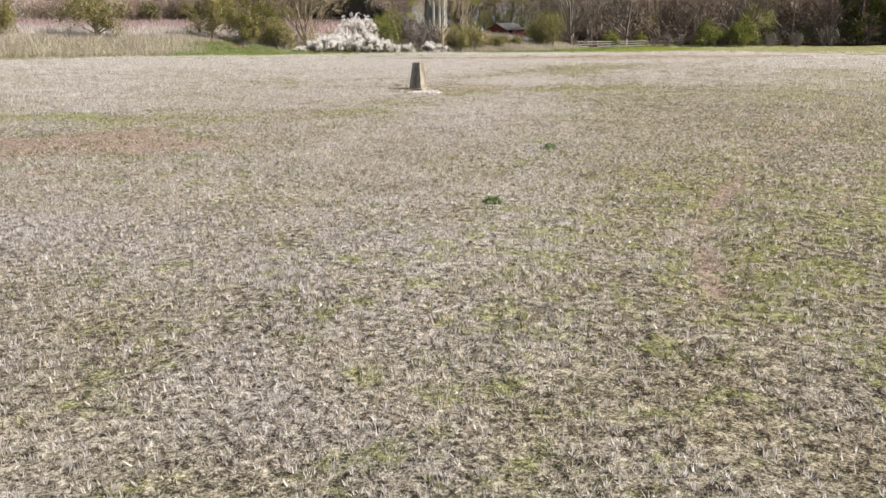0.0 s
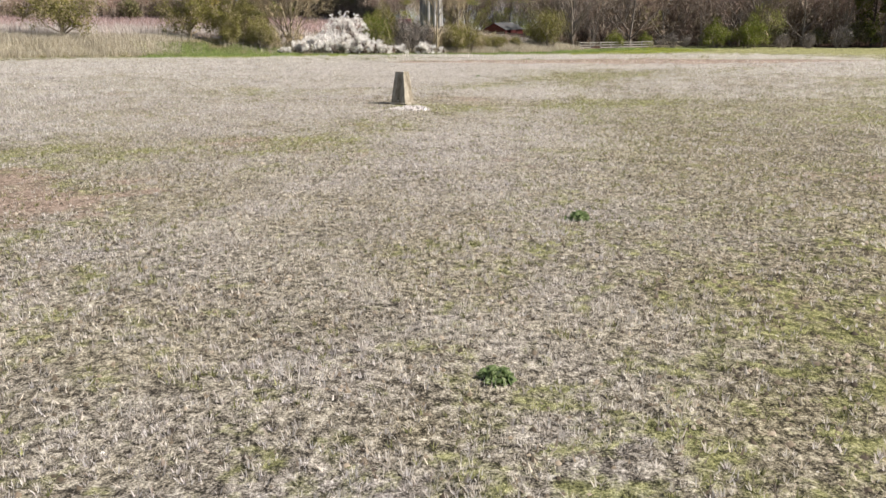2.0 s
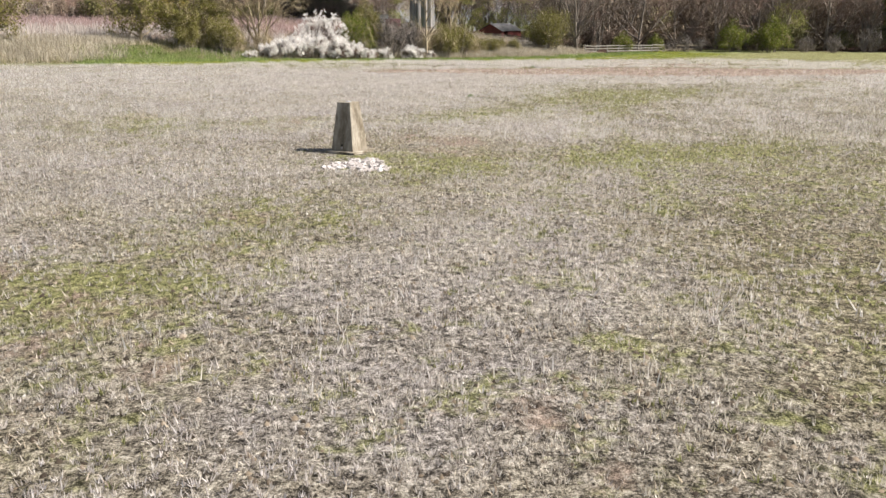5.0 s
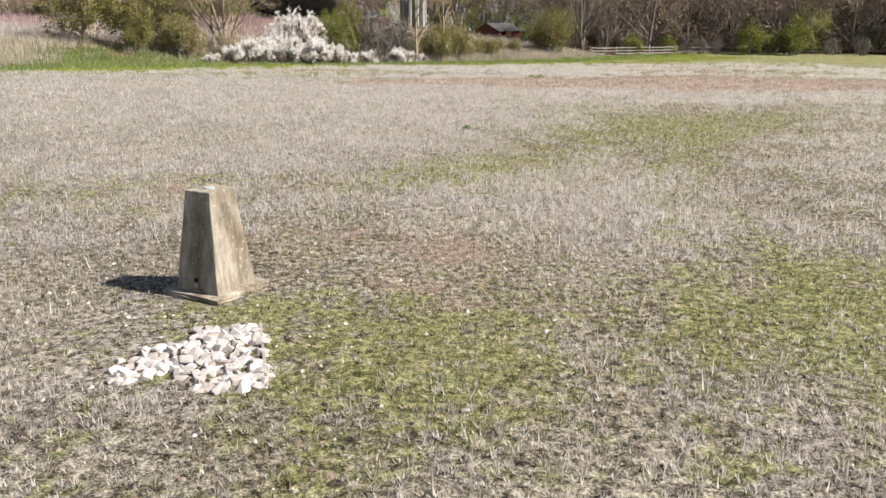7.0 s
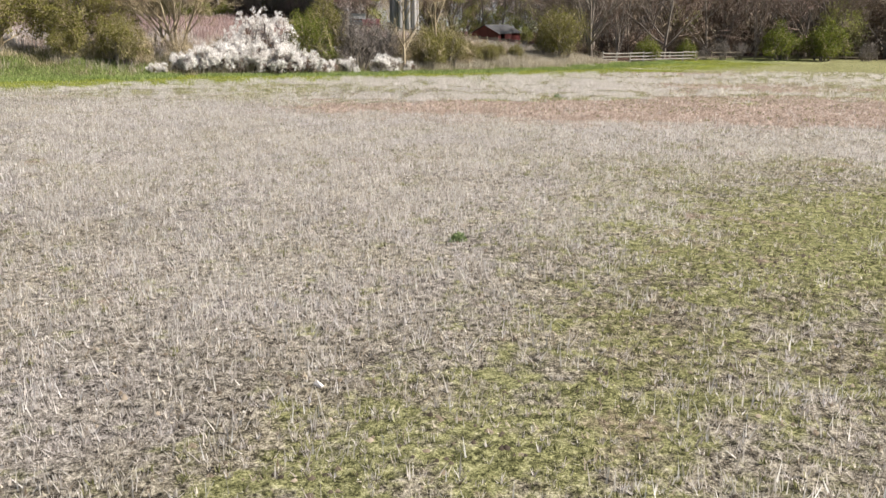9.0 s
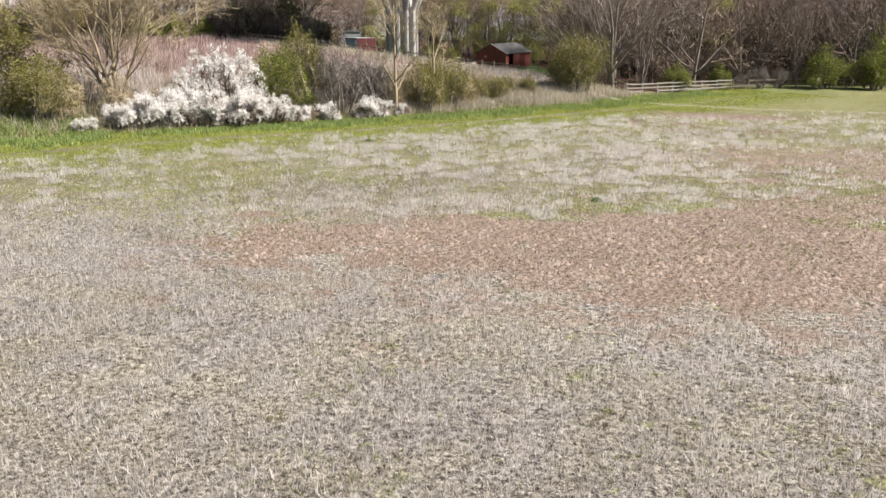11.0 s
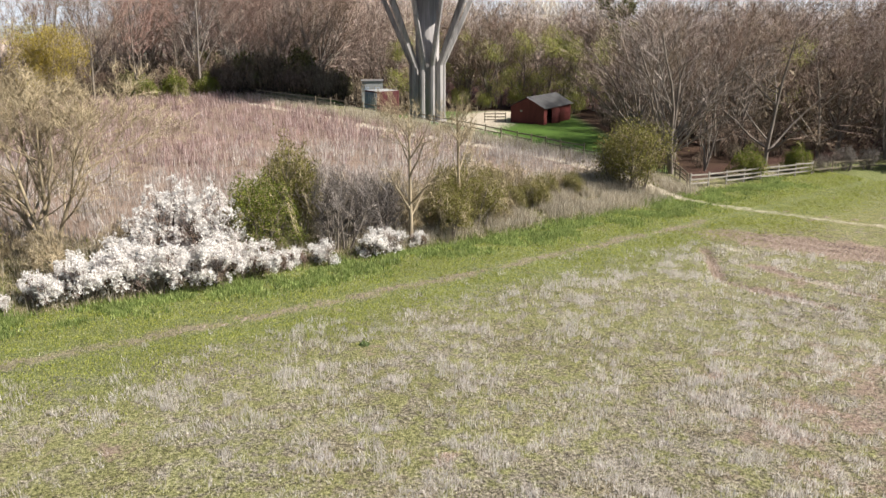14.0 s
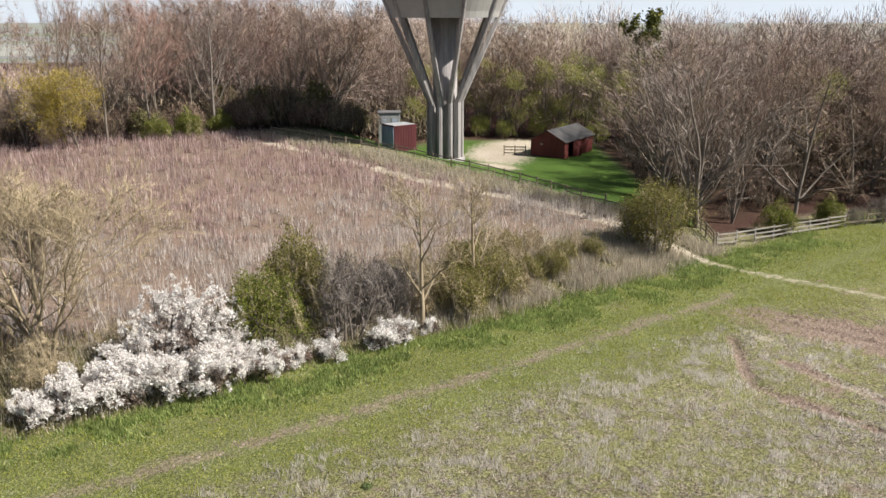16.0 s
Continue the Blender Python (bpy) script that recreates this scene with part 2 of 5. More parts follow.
M_RAIL = plain("pale_rail", (0.157, 0.138, 0.113), (0.315, 0.293, 0.263), 2.0, 0.8, 0.2, 0, 0.3, 30.0)
M_RAIL_DARK = plain("weathered_rail", (0.117, 0.094, 0.066), (0.218, 0.183, 0.14), 2.0, 0.85, 0.2, 0, 0.3, 30.0)
M_HOLE_SHADE = plain("painted_hole_shade", (0.009, 0.009, 0.008), (0.023, 0.021, 0.019), 5, 0.9, 0.1)


def pillar_material():
    n = Nodes("lichened_concrete", 0.92, 0.15)
    streak = n.noise(5.0, 6, 0.7, n.scaled(1, 1, 0.18))
    c = n.ramp(streak, (0.3, (0.09, 0.068, 0.045)), (0.48, (0.22, 0.188, 0.145)), (0.68, (0.385, 0.35, 0.30)))
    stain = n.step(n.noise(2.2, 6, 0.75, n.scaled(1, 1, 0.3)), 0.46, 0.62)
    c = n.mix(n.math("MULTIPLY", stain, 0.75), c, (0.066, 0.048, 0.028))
    spots = n.step(n.noise(24.0, 3, 0.6), 0.62, 0.68)
    c = n.mix(n.math("MULTIPLY", spots, 0.6), c, (0.39, 0.367, 0.296))
    n.bump(n.noise(30.0, 6, 0.7), 0.12, 0.005)
    return n.done(c)


def flint_material():
    n = Nodes("white_stone", 0.85, 0.25)
    r = n.ramp(n.random(), (0.0, (0.24, 0.21, 0.195)), (0.5, (0.34, 0.305, 0.29)), (1.0, (0.45, 0.415, 0.40)))
    d = n.step(n.noise(22.0, 5, 0.7), 0.52, 0.75)
    n.bump(n.noise(45.0, 4), 0.4, 0.008)
    return n.done(n.mix(n.math("MULTIPLY", d, 0.5), r, (0.281, 0.234, 0.187)))


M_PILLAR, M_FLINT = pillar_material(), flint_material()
M_PEBBLE = blades("field_pebbles", ((0.0, (0.234, 0.203, 0.164)), (0.5, (0.406, 0.374, 0.328)), (1.0, (0.608, 0.585, 0.546))), 0.5, 0.0)
M_CRUMB = blades("field_crumbs", ((0.0, (0.03, 0.022, 0.016)), (0.5, (0.10, 0.077, 0.056)), (0.8, (0.18, 0.14, 0.10)), (1.0, (0.30, 0.245, 0.19))), 0.5, 0.0)
M_CLOD = blades("soil_clods", ((0.0, (0.12, 0.085, 0.068)), (0.5, (0.23, 0.172, 0.140)), (1.0, (0.36, 0.285, 0.24))), 0.5, 0.0)


def ground_material():
    n = Nodes("field_soil_and_turf", 0.95, 0.08)
    a, b, k = n.attr("cover_a"), n.attr("cover_b"), n.attr("cover_c")
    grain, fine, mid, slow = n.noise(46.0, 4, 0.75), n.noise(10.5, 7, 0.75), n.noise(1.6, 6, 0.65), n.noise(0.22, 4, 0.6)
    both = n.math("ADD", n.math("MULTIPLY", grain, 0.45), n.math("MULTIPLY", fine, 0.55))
    # near-black low stops, also in green: dark soil and painted shade between tufts
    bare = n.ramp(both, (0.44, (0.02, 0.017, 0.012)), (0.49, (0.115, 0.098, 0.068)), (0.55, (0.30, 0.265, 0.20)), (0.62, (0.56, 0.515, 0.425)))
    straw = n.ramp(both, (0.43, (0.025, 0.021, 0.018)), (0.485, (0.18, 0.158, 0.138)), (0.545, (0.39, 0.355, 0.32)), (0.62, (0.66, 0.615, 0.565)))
    c = n.mix(k[0], bare, straw)
    drift = n.math("ADD", n.math("MULTIPLY", n.noise(0.24, 3), 0.5), n.math("MULTIPLY", n.noise(1.1, 3), 0.5))
    c = n.mix(1.0, c, n.ramp(drift, (0.4, (0.96, 0.94, 0.85)), (0.6, (0.88, 0.87, 0.92))), "MULTIPLY")
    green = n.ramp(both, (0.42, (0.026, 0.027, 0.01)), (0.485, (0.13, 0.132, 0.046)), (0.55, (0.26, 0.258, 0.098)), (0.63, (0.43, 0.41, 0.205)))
    moss = n.math("MULTIPLY", n.math("SUBTRACT", n.noise(2.2, 5, 0.7), 0.5), 3.0)
    gf = n.step(n.math("ADD", a[0], moss), 0.3, 0.7)
    c = n.mix(n.math("MULTIPLY", gf, 0.78), c, green)
    # plough rows as darker bands, with the furrows' shade put into the colour
    row = n.t.nodes.new("ShaderNodeTexWave")
    row.inputs["Scale"].default_value, row.inputs["Distortion"].default_value, row.inputs["Detail"].default_value = 1.3, 2.5, 3.0
    n.link(n.scaled(1, 1, 1, radians(28)), row.inputs["Vector"])
    soil = n.ramp(both, (0.41, (0.055, 0.039, 0.031)), (0.475, (0.185, 0.135, 0.106)), (0.55, (0.325, 0.246, 0.2)), (0.64, (0.50, 0.405, 0.345)))
    soil = n.mix(0.32, soil, n.ramp(row.outputs["Fac"], (0.3, (0.55, 0.53, 0.53)), (0.6, (1, 1, 1))), "MULTIPLY")
    sf = n.step(n.math("ADD", a[1], n.math("MULTIPLY", n.math("SUBTRACT", n.noise(0.9, 6, 0.72), 0.5), 2.3)), 0.32, 0.6)
    c = n.mix(sf, c, soil)
    meadow = n.ramp(fine, (0.32, (0.094, 0.062, 0.047)), (0.55, (0.226, 0.168, 0.133)), (0.72, (0.328, 0.265, 0.218)))
    c = n.mix(b[0], c, meadow)
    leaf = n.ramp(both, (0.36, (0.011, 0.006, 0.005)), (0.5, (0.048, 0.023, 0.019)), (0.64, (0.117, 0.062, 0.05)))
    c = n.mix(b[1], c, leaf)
    lawn = n.ramp(fine, (0.32, (0.028, 0.06, 0.012)), (0.55, (0.075, 0.13, 0.026)), (0.72, (0.14, 0.205, 0.055)))
    c = n.mix(b[2], c, lawn)
    pale = n.ramp(both, (0.36, (0.234, 0.195, 0.14)), (0.5, (0.406, 0.351, 0.281)), (0.64, (0.546, 0.499, 0.421)))
    pf = n.step(n.math("ADD", a[2], n.math("MULTIPLY", n.math("SUBTRACT", n.noise(2.2, 5, 0.7), 0.5), 1.5)), 0.35, 0.75)
    c = n.mix(pf, c, pale)
    c = n.mix(1.0, c, n.ramp(slow, (0.35, (0.86, 0.85, 0.83)), (0.65, (1.0, 1.0, 1.0))), "MULTIPLY")
    n.bump(n.math("ADD", n.math("MULTIPLY", grain, 0.6), n.math("ADD", n.math("MULTIPLY", n.noise(9.0, 3, 0.6), 1.2), n.math("MULTIPLY", mid, 0.5))), 1.0, 0.06)
    return n.done(c)


def far_material():
    """Farmland in strips and blocks, seen from the hill; distance haze is put into its greyed colours."""
    n = Nodes("distant_farmland", 0.95, 0.05)
    v = n.t.nodes.new("ShaderNodeTexVoronoi")
    v.inputs["Scale"].default_value = 0.004
    n.link(n.scaled(0.6, 2.0, 1), v.inputs["Vector"])
    sep = n.t.nodes.new("ShaderNodeSeparateColor")
    n.link(v.outputs["Color"], sep.inputs[0])
    c = n.ramp(sep.outputs[0], (0.0, (0.17, 0.175, 0.18)), (0.35, (0.21, 0.212, 0.205)), (0.6, (0.24, 0.24, 0.23)), (0.9, (0.15, 0.20, 0.12)), (1.0, (0.28, 0.27, 0.25)))
    return n.done(c)


# ---- geometry helpers ----
def smooth(v, lo, hi):
    u = np.clip((v - lo) / (hi - lo), 0, 1)
    return u * u * (3 - 2 * u)


def lattice(ix, iy, seed):
    h = (ix.astype(np.int64) * 374761393 + iy.astype(np.int64) * 668265263 + seed * 1442695041) & 0xFFFFFFFF
    h = ((h ^ (h >> 13)) * 1274126177) & 0xFFFFFFFF
    return ((h ^ (h >> 16)) & 0xFFFF) / 65535.0


def fbm(x, y, size, seed=0, octaves=4):
    """Smooth noise of 0 to 1 whose largest forms are about size metres."""
    x, y = np.asarray(x, float) / size, np.asarray(y, float) / size
    total, amp, norm = 0.0, 1.0, 0.0
    for o in range(octaves):
        fx, fy = np.floor(x), np.floor(y)
        u, v = x - fx, y - fy
        u, v = u * u * (3 - 2 * u), v * v * (3 - 2 * v)
        a, b = lattice(fx, fy, seed + o), lattice(fx + 1, fy, seed + o)
        c, d = lattice(fx, fy + 1, seed + o), lattice(fx + 1, fy + 1, seed + o)
        total = total + amp * ((a * (1 - u) + b * u) * (1 - v) + (c * (1 - u) + d * u) * v)
        norm += amp
        x, y, amp = x * 2.03 + 7.1, y * 2.03 + 3.7, amp * 0.5
    return total / norm


def edge(x, y):
    """Metres past the field's edge, into the meadow and the wood."""
    return (x + 17) * -0.717 + (y - 78.5) * 0.696


FIELD_Y = (-60, 5, 15, 24, 38, 48, 56, 67, 78, 85, 98, 105, 115, 240)
FIELD_Z = (0.35, 0.3, 0.15, 0, 0, -0.1, -0.2, -0.5, -0.9, -1.25, -1.6, -1.8, -1.75, -1.7)
RISE_S = (-2, 0, 3, 8, 13, 30, 49, 60, 90, 140)
RISE_Z = (0, 0.05, 0.6, 1.1, 1.6, 2.6, 4.0, 4.2, 3.6, 2.0)


def height(x, y):
    """The lie of the land, without its small bumps."""
    x, y = np.asarray(x, float), np.asarray(y, float)
    z = np.interp(y, FIELD_Y, FIELD_Z)
    left = smooth(-x, 14, 30)
    rise = np.interp(edge(x, y), RISE_S, RISE_Z)
    rise = rise + left * 0.7 * smooth(edge(x, y), 0.5, 5) * (1 - smooth(edge(x, y), 25, 45))
    rise = rise * (1 - 0.9 * smooth(x + 1.1 * (y - 128), -12, 14))
    z = z + rise * (1 - 0.62 * smooth(x, 9, 15))
    z = z - 0.9 * np.exp(-(((x + 15.5) / 5) ** 2 + ((y - 146) / 6) ** 2))
    out = np.maximum(0, np.hypot(x, (y - 60) * 0.9) - 150)
    return z - 34 * smooth(out, 0, 900)


def z_at(x, y):
    return float(height(x, y))


PATH_LINE = ((60, 92), (34, 99.5), (22.7, 103.7), (19.5, 106.0), (14.8, 108.2), (12.8, 109.9), (11.0, 111.4), (8.4, 114.7), (5.9, 116.0), (3.3, 117.5), (0.5, 118.8), (-2.4, 120.0), (-6.4, 121.7), (-9.4, 123.0), (-15.4, 127.2), (-21.2, 129.9), (-27.4, 132.6), (-38, 137))


def line_dist(x, y, line):
    best = np.full(np.shape(x), 1e9)
    for (ax, ay), (bx, by) in zip(line, line[1:]):
        dx, dy = bx - ax, by - ay
        u = np.clip(((x - ax) * dx + (y - ay) * dy) / (dx * dx + dy * dy), 0, 1)
        best = np.minimum(best, np.hypot(x - ax - u * dx, y - ay - u * dy))
    return best


def blob(x, y, cx, cy, rx, ry, turn=0.0):
    c, s = math.cos(radians(turn)), math.sin(radians(turn))
    u, v = (x - cx) * c + (y - cy) * s, -(x - cx) * s + (y - cy) * c
    return np.clip(1.35 - np.hypot(u / rx, v / ry), 0, 1)


RUTS = [((9.4, -3), (9.9, 0.2), (11.6, 4.6), (15.6, 12.5), (20.5, 22), (30, 36))]
GREEN_TRACKS = [((7.2, 20), (8.0, 25), (8.3, 30), (9.6, 34.5), (12, 42)), ((9.0, 19), (9.2, 25), (9.2, 30), (10.2, 35), (14, 42))]
SWATH = ((-6, 27.5), (-0.4, 28.8), (1.8, 29.3), (2.8, 30.2), (4.8, 32.3), (7.2, 34.8), (11.2, 40.0), (14.6, 43.4), (20, 47))
NEAR_SWATH = ((-9, 12.5), (-1.4, 12.2), (1.0, 13.8), (3.0, 17.1), (4.6, 20.6), (6.0, 24.2), (9.0, 25.0), (12.2, 25.5))
CHALK_LINES = (((1.7, 62.9), (3.0, 64.8), (4.4, 66.3), (6.8, 69.2)), ((-0.8, 67.6), (3.1, 71.2)), ((13.8, 77.0), (16.5, 79.3)), ((15.6, 91.4), (16.4, 90.0), (17.5, 88.5)), ((12.8, 94.0), (14.8, 93.2)))
TRACKS = [((7.2, 20), (8.0, 25), (8.3, 30), (9.6, 34.5), (12, 42)), ((9.0, 19), (9.2, 25), (9.2, 30), (10.2, 35), (14, 42))]
SWATH = ((-6, 27.5), (-0.4, 28.8), (1.8, 29.3), (2.8, 30.2), (4.8, 32.3), (7.2, 34.8), (11.2, 40.0), (14.6, 43.4), (20, 47))
NEAR_SWATH = ((-9, 12.5), (-1.4, 12.2), (1.0, 13.8), (3.0, 17.1), (4.6, 20.6), (6.0, 24.2), (9.0, 25.0), (12.2, 25.5))
CHALK_LINES = (((5.0, 74.8), (5.7, 75.3), (6.8, 76.4)), ((12.5, 76.7), (13.7, 77.9), (15.0, 79.2)), ((15.4, 92.7), (16.1, 90.8), (18.3, 88.3)), ((12.8, 97.3), (14.6, 94.5)))
TRACKS = [((12.4, 95.5), (12.2, 89.6), (13.75, 88.0), (16.4, 85.9)), ((14.2, 92.6), (15.6, 91.2), (17.6, 88.7), (22, 84)),
          ((13.6, 99.6), (17, 97.6), (22, 94.5)), ((14.3, 100.4), (18, 98.6), (24, 95))]


def covers(x, y):
    """What grows or lies where: green, soil, pale, meadow, leaf, lawn, each 0 to 1."""
    s = edge(x, y)
    n1, n2, n3 = fbm(x, y, 9, 3), fbm(x, y, 2.5, 8), fbm(x, y, 30, 5, 3)
    infield = 1 - smooth(s, -0.5, 1.5)
    green = 0.19 + 0.4 * (n1 - 0.45) + 0.6 * (n2 - 0.5) + 0.10 * smooth(x, 12, 20) * smooth(y, 62, 72) + 0.36 * smooth(y, 53, 64) * (0.68 + 0.38 * smooth(s, -22, -11))
    wx, wy = x + 3 * (fbm(x, y, 3, 15) - 0.5), y + 2.4 * (fbm(x, y, 3, 17) - 0.5)
    green = green + (0.3 * np.exp(-(line_dist(wx, wy, SWATH) / 2.1) ** 2) + 0.32 * np.exp(-(line_dist(wx, wy, NEAR_SWATH) / 1.5) ** 2)) * (0.3 + 1.4 * fbm(x, y, 1.4, 19, 2))
    green = green + 0.25 * blob(wx, wy, 7.5, 27.6, 1.0, 0.6) + 0.2 * blob(wx, wy, 8.8, 24.5, 1.6, 3.0) + 0.2 * blob(wx, wy, 4.5, 31.6, 3.4, 2.0, 20) + 0.22 * blob(wx, wy, 8.2, 39, 5, 6.0) + 0.12 * blob(wx, wy, 8, 1, 6, 6) + 0.12 * smooth(x, 7, 12) * (1 - smooth(y, 40, 52))
    green = green + 0.35 * blob(x, y, 3.15, 23.75, 0.7, 0.5) + 0.16 * blob(wx, wy, 4.2, 23.2, 1.6, 1.2) + 0.14 * blob(wx, wy, 2.6, 23.4, 3.4, 2.2) + 0.45 * blob(wx, wy, 8.0, 62.2, 2.6, 0.9) + 0.4 * blob(wx, wy, 13.5, 60.2, 3, 1.2) + 0.35 * blob(wx, wy, 11.5, 57.2, 1.6, 0.8) + 0.35 * blob(wx, wy, 17, 58, 1.8, 0.8) + 0.4 * blob(wx, wy, 4.6, 60.9, 1.5, 0.6) + 0.35 * blob(wx, wy, 3.2, 58.9, 0.8, 0.6) + 0.35 * blob(wx, wy, -1.4, 65.7, 1.4, 0.9)
    green = green - 0.12 * smooth(y - 0.6 * x, 18, 26) * (1 - smooth(y, 56, 64))
    for tr in GREEN_TRACKS:
        green = green + 0.3 * np.exp(-(line_dist(x, y, tr) / 0.35) ** 2)
    verge = smooth(s + 3.5 * (n2 - 0.5), -11.5, -5.8) * infield * (1 - 0.75 * smooth(-x, 23, 29))
    green = np.maximum(green * infield, verge * (0.93 - 0.5 * np.exp(-((s + 5.2) / 0.7) ** 2)))
    green = np.maximum(green, infield * smooth(y, 97, 104) * smooth(x, 4, 14) * 0.85)
    soil = 0.92 * np.maximum(blob(wx, wy, 12, 57.9, 13.0, 6.2, 4), 0.85 * blob(wx, wy, 0.5, 57.8, 5, 2.2, 25)) + 1.0 * blob(x, y, 18.2, 97.2, 6.0, 2.2, -24)
    soil = soil - 0.5 * blob(wx, wy, 8.0, 62.4, 2.6, 1.0) - 0.35 * blob(wx, wy, 4.6, 61.0, 1.5, 0.6) - 0.5 * blob(wx, wy, 13.5, 60.2, 3, 1.3) - 0.45 * blob(wx, wy, 11.5, 57.2, 1.6, 0.8) - 0.4 * blob(wx, wy, 17, 58, 1.8, 0.8)
    soil = soil + 0.6 * blob(x, y, 25, 57, 10, 4, 10) + 0.1 * blob(x, y, 12.6, 88.5, 2.4, 1.2, -40) + 0.2 * blob(x, y, 15.5, 92.5, 1.6, 0.9, -20)
    soil = soil + 0.66 * blob(wx, wy, -2.8, 7.0, 4.6, 2.6, 10) + 0.5 * blob(wx, wy, 0.3, 14.0, 1.2, 0.7) + 0.4 * blob(wx, wy, 3.6, 26.6, 2.6, 1.1) + 0.3 * blob(wx, wy, 4.9, 24.8, 1.5, 1.2) + 0.46 * blob(x, y, 18, 74, 9, 9)
    soil = soil + 0.3 * smooth(n2, 0.64, 0.76) + 0.4 * np.exp(-(line_dist(x, y, RUTS[0]) / 0.22) ** 2)
    for tr in TRACKS:
        soil = soil + 0.65 * np.exp(-(line_dist(x, y, tr) / 0.32) ** 2)
    soil = np.maximum(soil, 0.52 * np.exp(-((s + 5.2 + 0.8 * (n2 - 0.5)) / 0.6) ** 2) * smooth(-s, 0, 3) * (x < 14))
    soil = soil * infield * (0.75 + 0.75 * fbm(x, y, 1.3, 13, 3))
    d = line_dist(x, y, PATH_LINE)
    pale = (1 - smooth(d + 0.8 * (n2 - 0.5) - 0.3 * smooth(s, 0, 4), 0.25, 0.75)) * np.where(s < 0, 0.52, 0.78)
    pale = np.maximum(pale, np.maximum(blob(x, y, -5.0, 149.5, 4.6, 9.0, 6), np.maximum(blob(x, y, -4.4, 139.5, 3.0, 3.0), blob(x, y, -3.2, 156, 5.5, 5.0))))
    pale = np.maximum(pale, infield * np.maximum(0.62 * blob(x, y, 16.6, 90.0, 2.2, 0.5, -38), 0.5 * blob(x, y, 13.8, 95.6, 1.2, 0.6, -20)))
    right = smooth(x + 0.2 * (y - 119), 13.0, 15)
    back = smooth(s, 4, 7)
    meadow = smooth(s + 2 * (n2 - 0.5), 5, 9) * (1 - right) * (1 - smooth(y + 0.5 * x, 119.5, 122))
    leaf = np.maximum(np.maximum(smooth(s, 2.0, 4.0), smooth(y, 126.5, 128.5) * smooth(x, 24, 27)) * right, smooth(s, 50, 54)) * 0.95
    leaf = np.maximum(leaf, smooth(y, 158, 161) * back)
    lawn = np.maximum(smooth(y + 0.62 * x, 125.5, 127) * back * (1 - leaf), 0.3 * verge)
    bank = (1 - infield) * (1 - meadow) * (1 - leaf) * (1 - lawn)
    green = np.maximum(green, bank * (0.5 + 0.8 * (n2 - 0.5)))
    return [np.clip(v, 0, 1) for v in (green, soil, pale, meadow, leaf, lawn)]


def straw_zone(x, y):
    """Where dry stems stand thick: 0 to 1."""
    z = 0.5 + 1.7 * (0.35 * fbm(x, y, 7, 41) + 0.65 * fbm(x, y, 1.1, 44, 3) - 0.5)
    z = z + 0.35 * smooth(y - 0.6 * x, 10, 20) + 0.2 * smooth(y, 34, 42) - 0.35 * smooth(y, 52, 60) - 0.42 * smooth(x, 7, 11) * (1 - smooth(y, 40, 52)) + 0.4 * blob(x, y, 6.5, 14.5, 3.6, 3.2) + 0.2 * blob(x, y, 6.8, 30.6, 2.2, 2.6)
    z = z - 0.4 * np.exp(-(line_dist(x, y, SWATH) / 2.0) ** 2) - 0.45 * np.exp(-(line_dist(x, y, NEAR_SWATH) / 1.5) ** 2) - 0.8 * blob(x, y, 3.8, 25.4, 3.2, 2.6) - 0.9 * blob(x, y, -2.8, 7.0, 4.6, 2.8, 10) - 0.25 * blob(x, y, 13, 18, 5, 20)
    z = z - 0.4 * blob(x, y, 8.6, 40, 5, 6)
    tufts = 0.5 * smooth(0.6 * fbm(x, y, 0.9, 47, 2) + 0.4 * fbm(x, y, 6, 48, 2), 0.42, 0.62)
    far = smooth(y + 4 * (fbm(x, y, 5, 49) - 0.5), 58, 66)
    return np.clip(z * (1 - far) + tufts * far, 0.02, 1) * (1 - smooth(edge(x, y), -7.6, -6.2))


def bumps(x, y):
    near = 1 - smooth(np.hypot(x - 5, y - 60), 90, 140)
    z = near * (0.10 * (fbm(x, y, 3.0, 21) - 0.5) + 0.30 * (fbm(x, y, 14, 31, 2) - 0.5) * smooth(y, 30, 50))
    z = z + 0.09 * (fbm(x, y, 0.75, 27, 2) - 0.5) * (1 - smooth(y, 34, 40))
    for tr in TRACKS:
        z = z - 0.17 * np.exp(-(line_dist(x, y, tr) / 0.26) ** 2)
    z = z - 0.06 * np.exp(-(line_dist(x, y, RUTS[0]) / 0.3) ** 2)
    flat = np.exp(-(np.hypot(x - 2.9, y - 23.6) / 2.2) ** 2)
    return z * (1 - flat)


def surface(x, y):
    return height(x, y) + bumps(np.asarray(x, float), np.asarray(y, float))


def mesh_of(name, verts, faces, mat, flat=True):
    me = bpy.data.meshes.new(name)
    me.from_pydata(verts, [], faces)
    me.materials.append(mat)
    if not flat:
        me.shade_smooth()
    return me


def tri_mesh(name, verts, mat):
    """A mesh of loose triangles from an array of 3 n corners."""
    n = len(verts) // 3
    me = bpy.data.meshes.new(name)
    me.vertices.add(3 * n)
    me.vertices.foreach_set("co", np.ascontiguousarray(verts, np.float32).ravel())
    me.loops.add(3 * n)
    me.loops.foreach_set("vertex_index", np.arange(3 * n, dtype=np.int32))
    me.polygons.add(n)
    me.polygons.foreach_set("loop_start", np.arange(0, 3 * n, 3, dtype=np.int32))
    me.update(calc_edges=True)
    me.materials.append(mat)
    return me


def part(name, data, parent, label=""):
    """A mesh, or a bmesh with its material, as one object under a thing or a part."""
    ob = new(name, data)
    ob.parent = parent
    return tagged(ob, label)


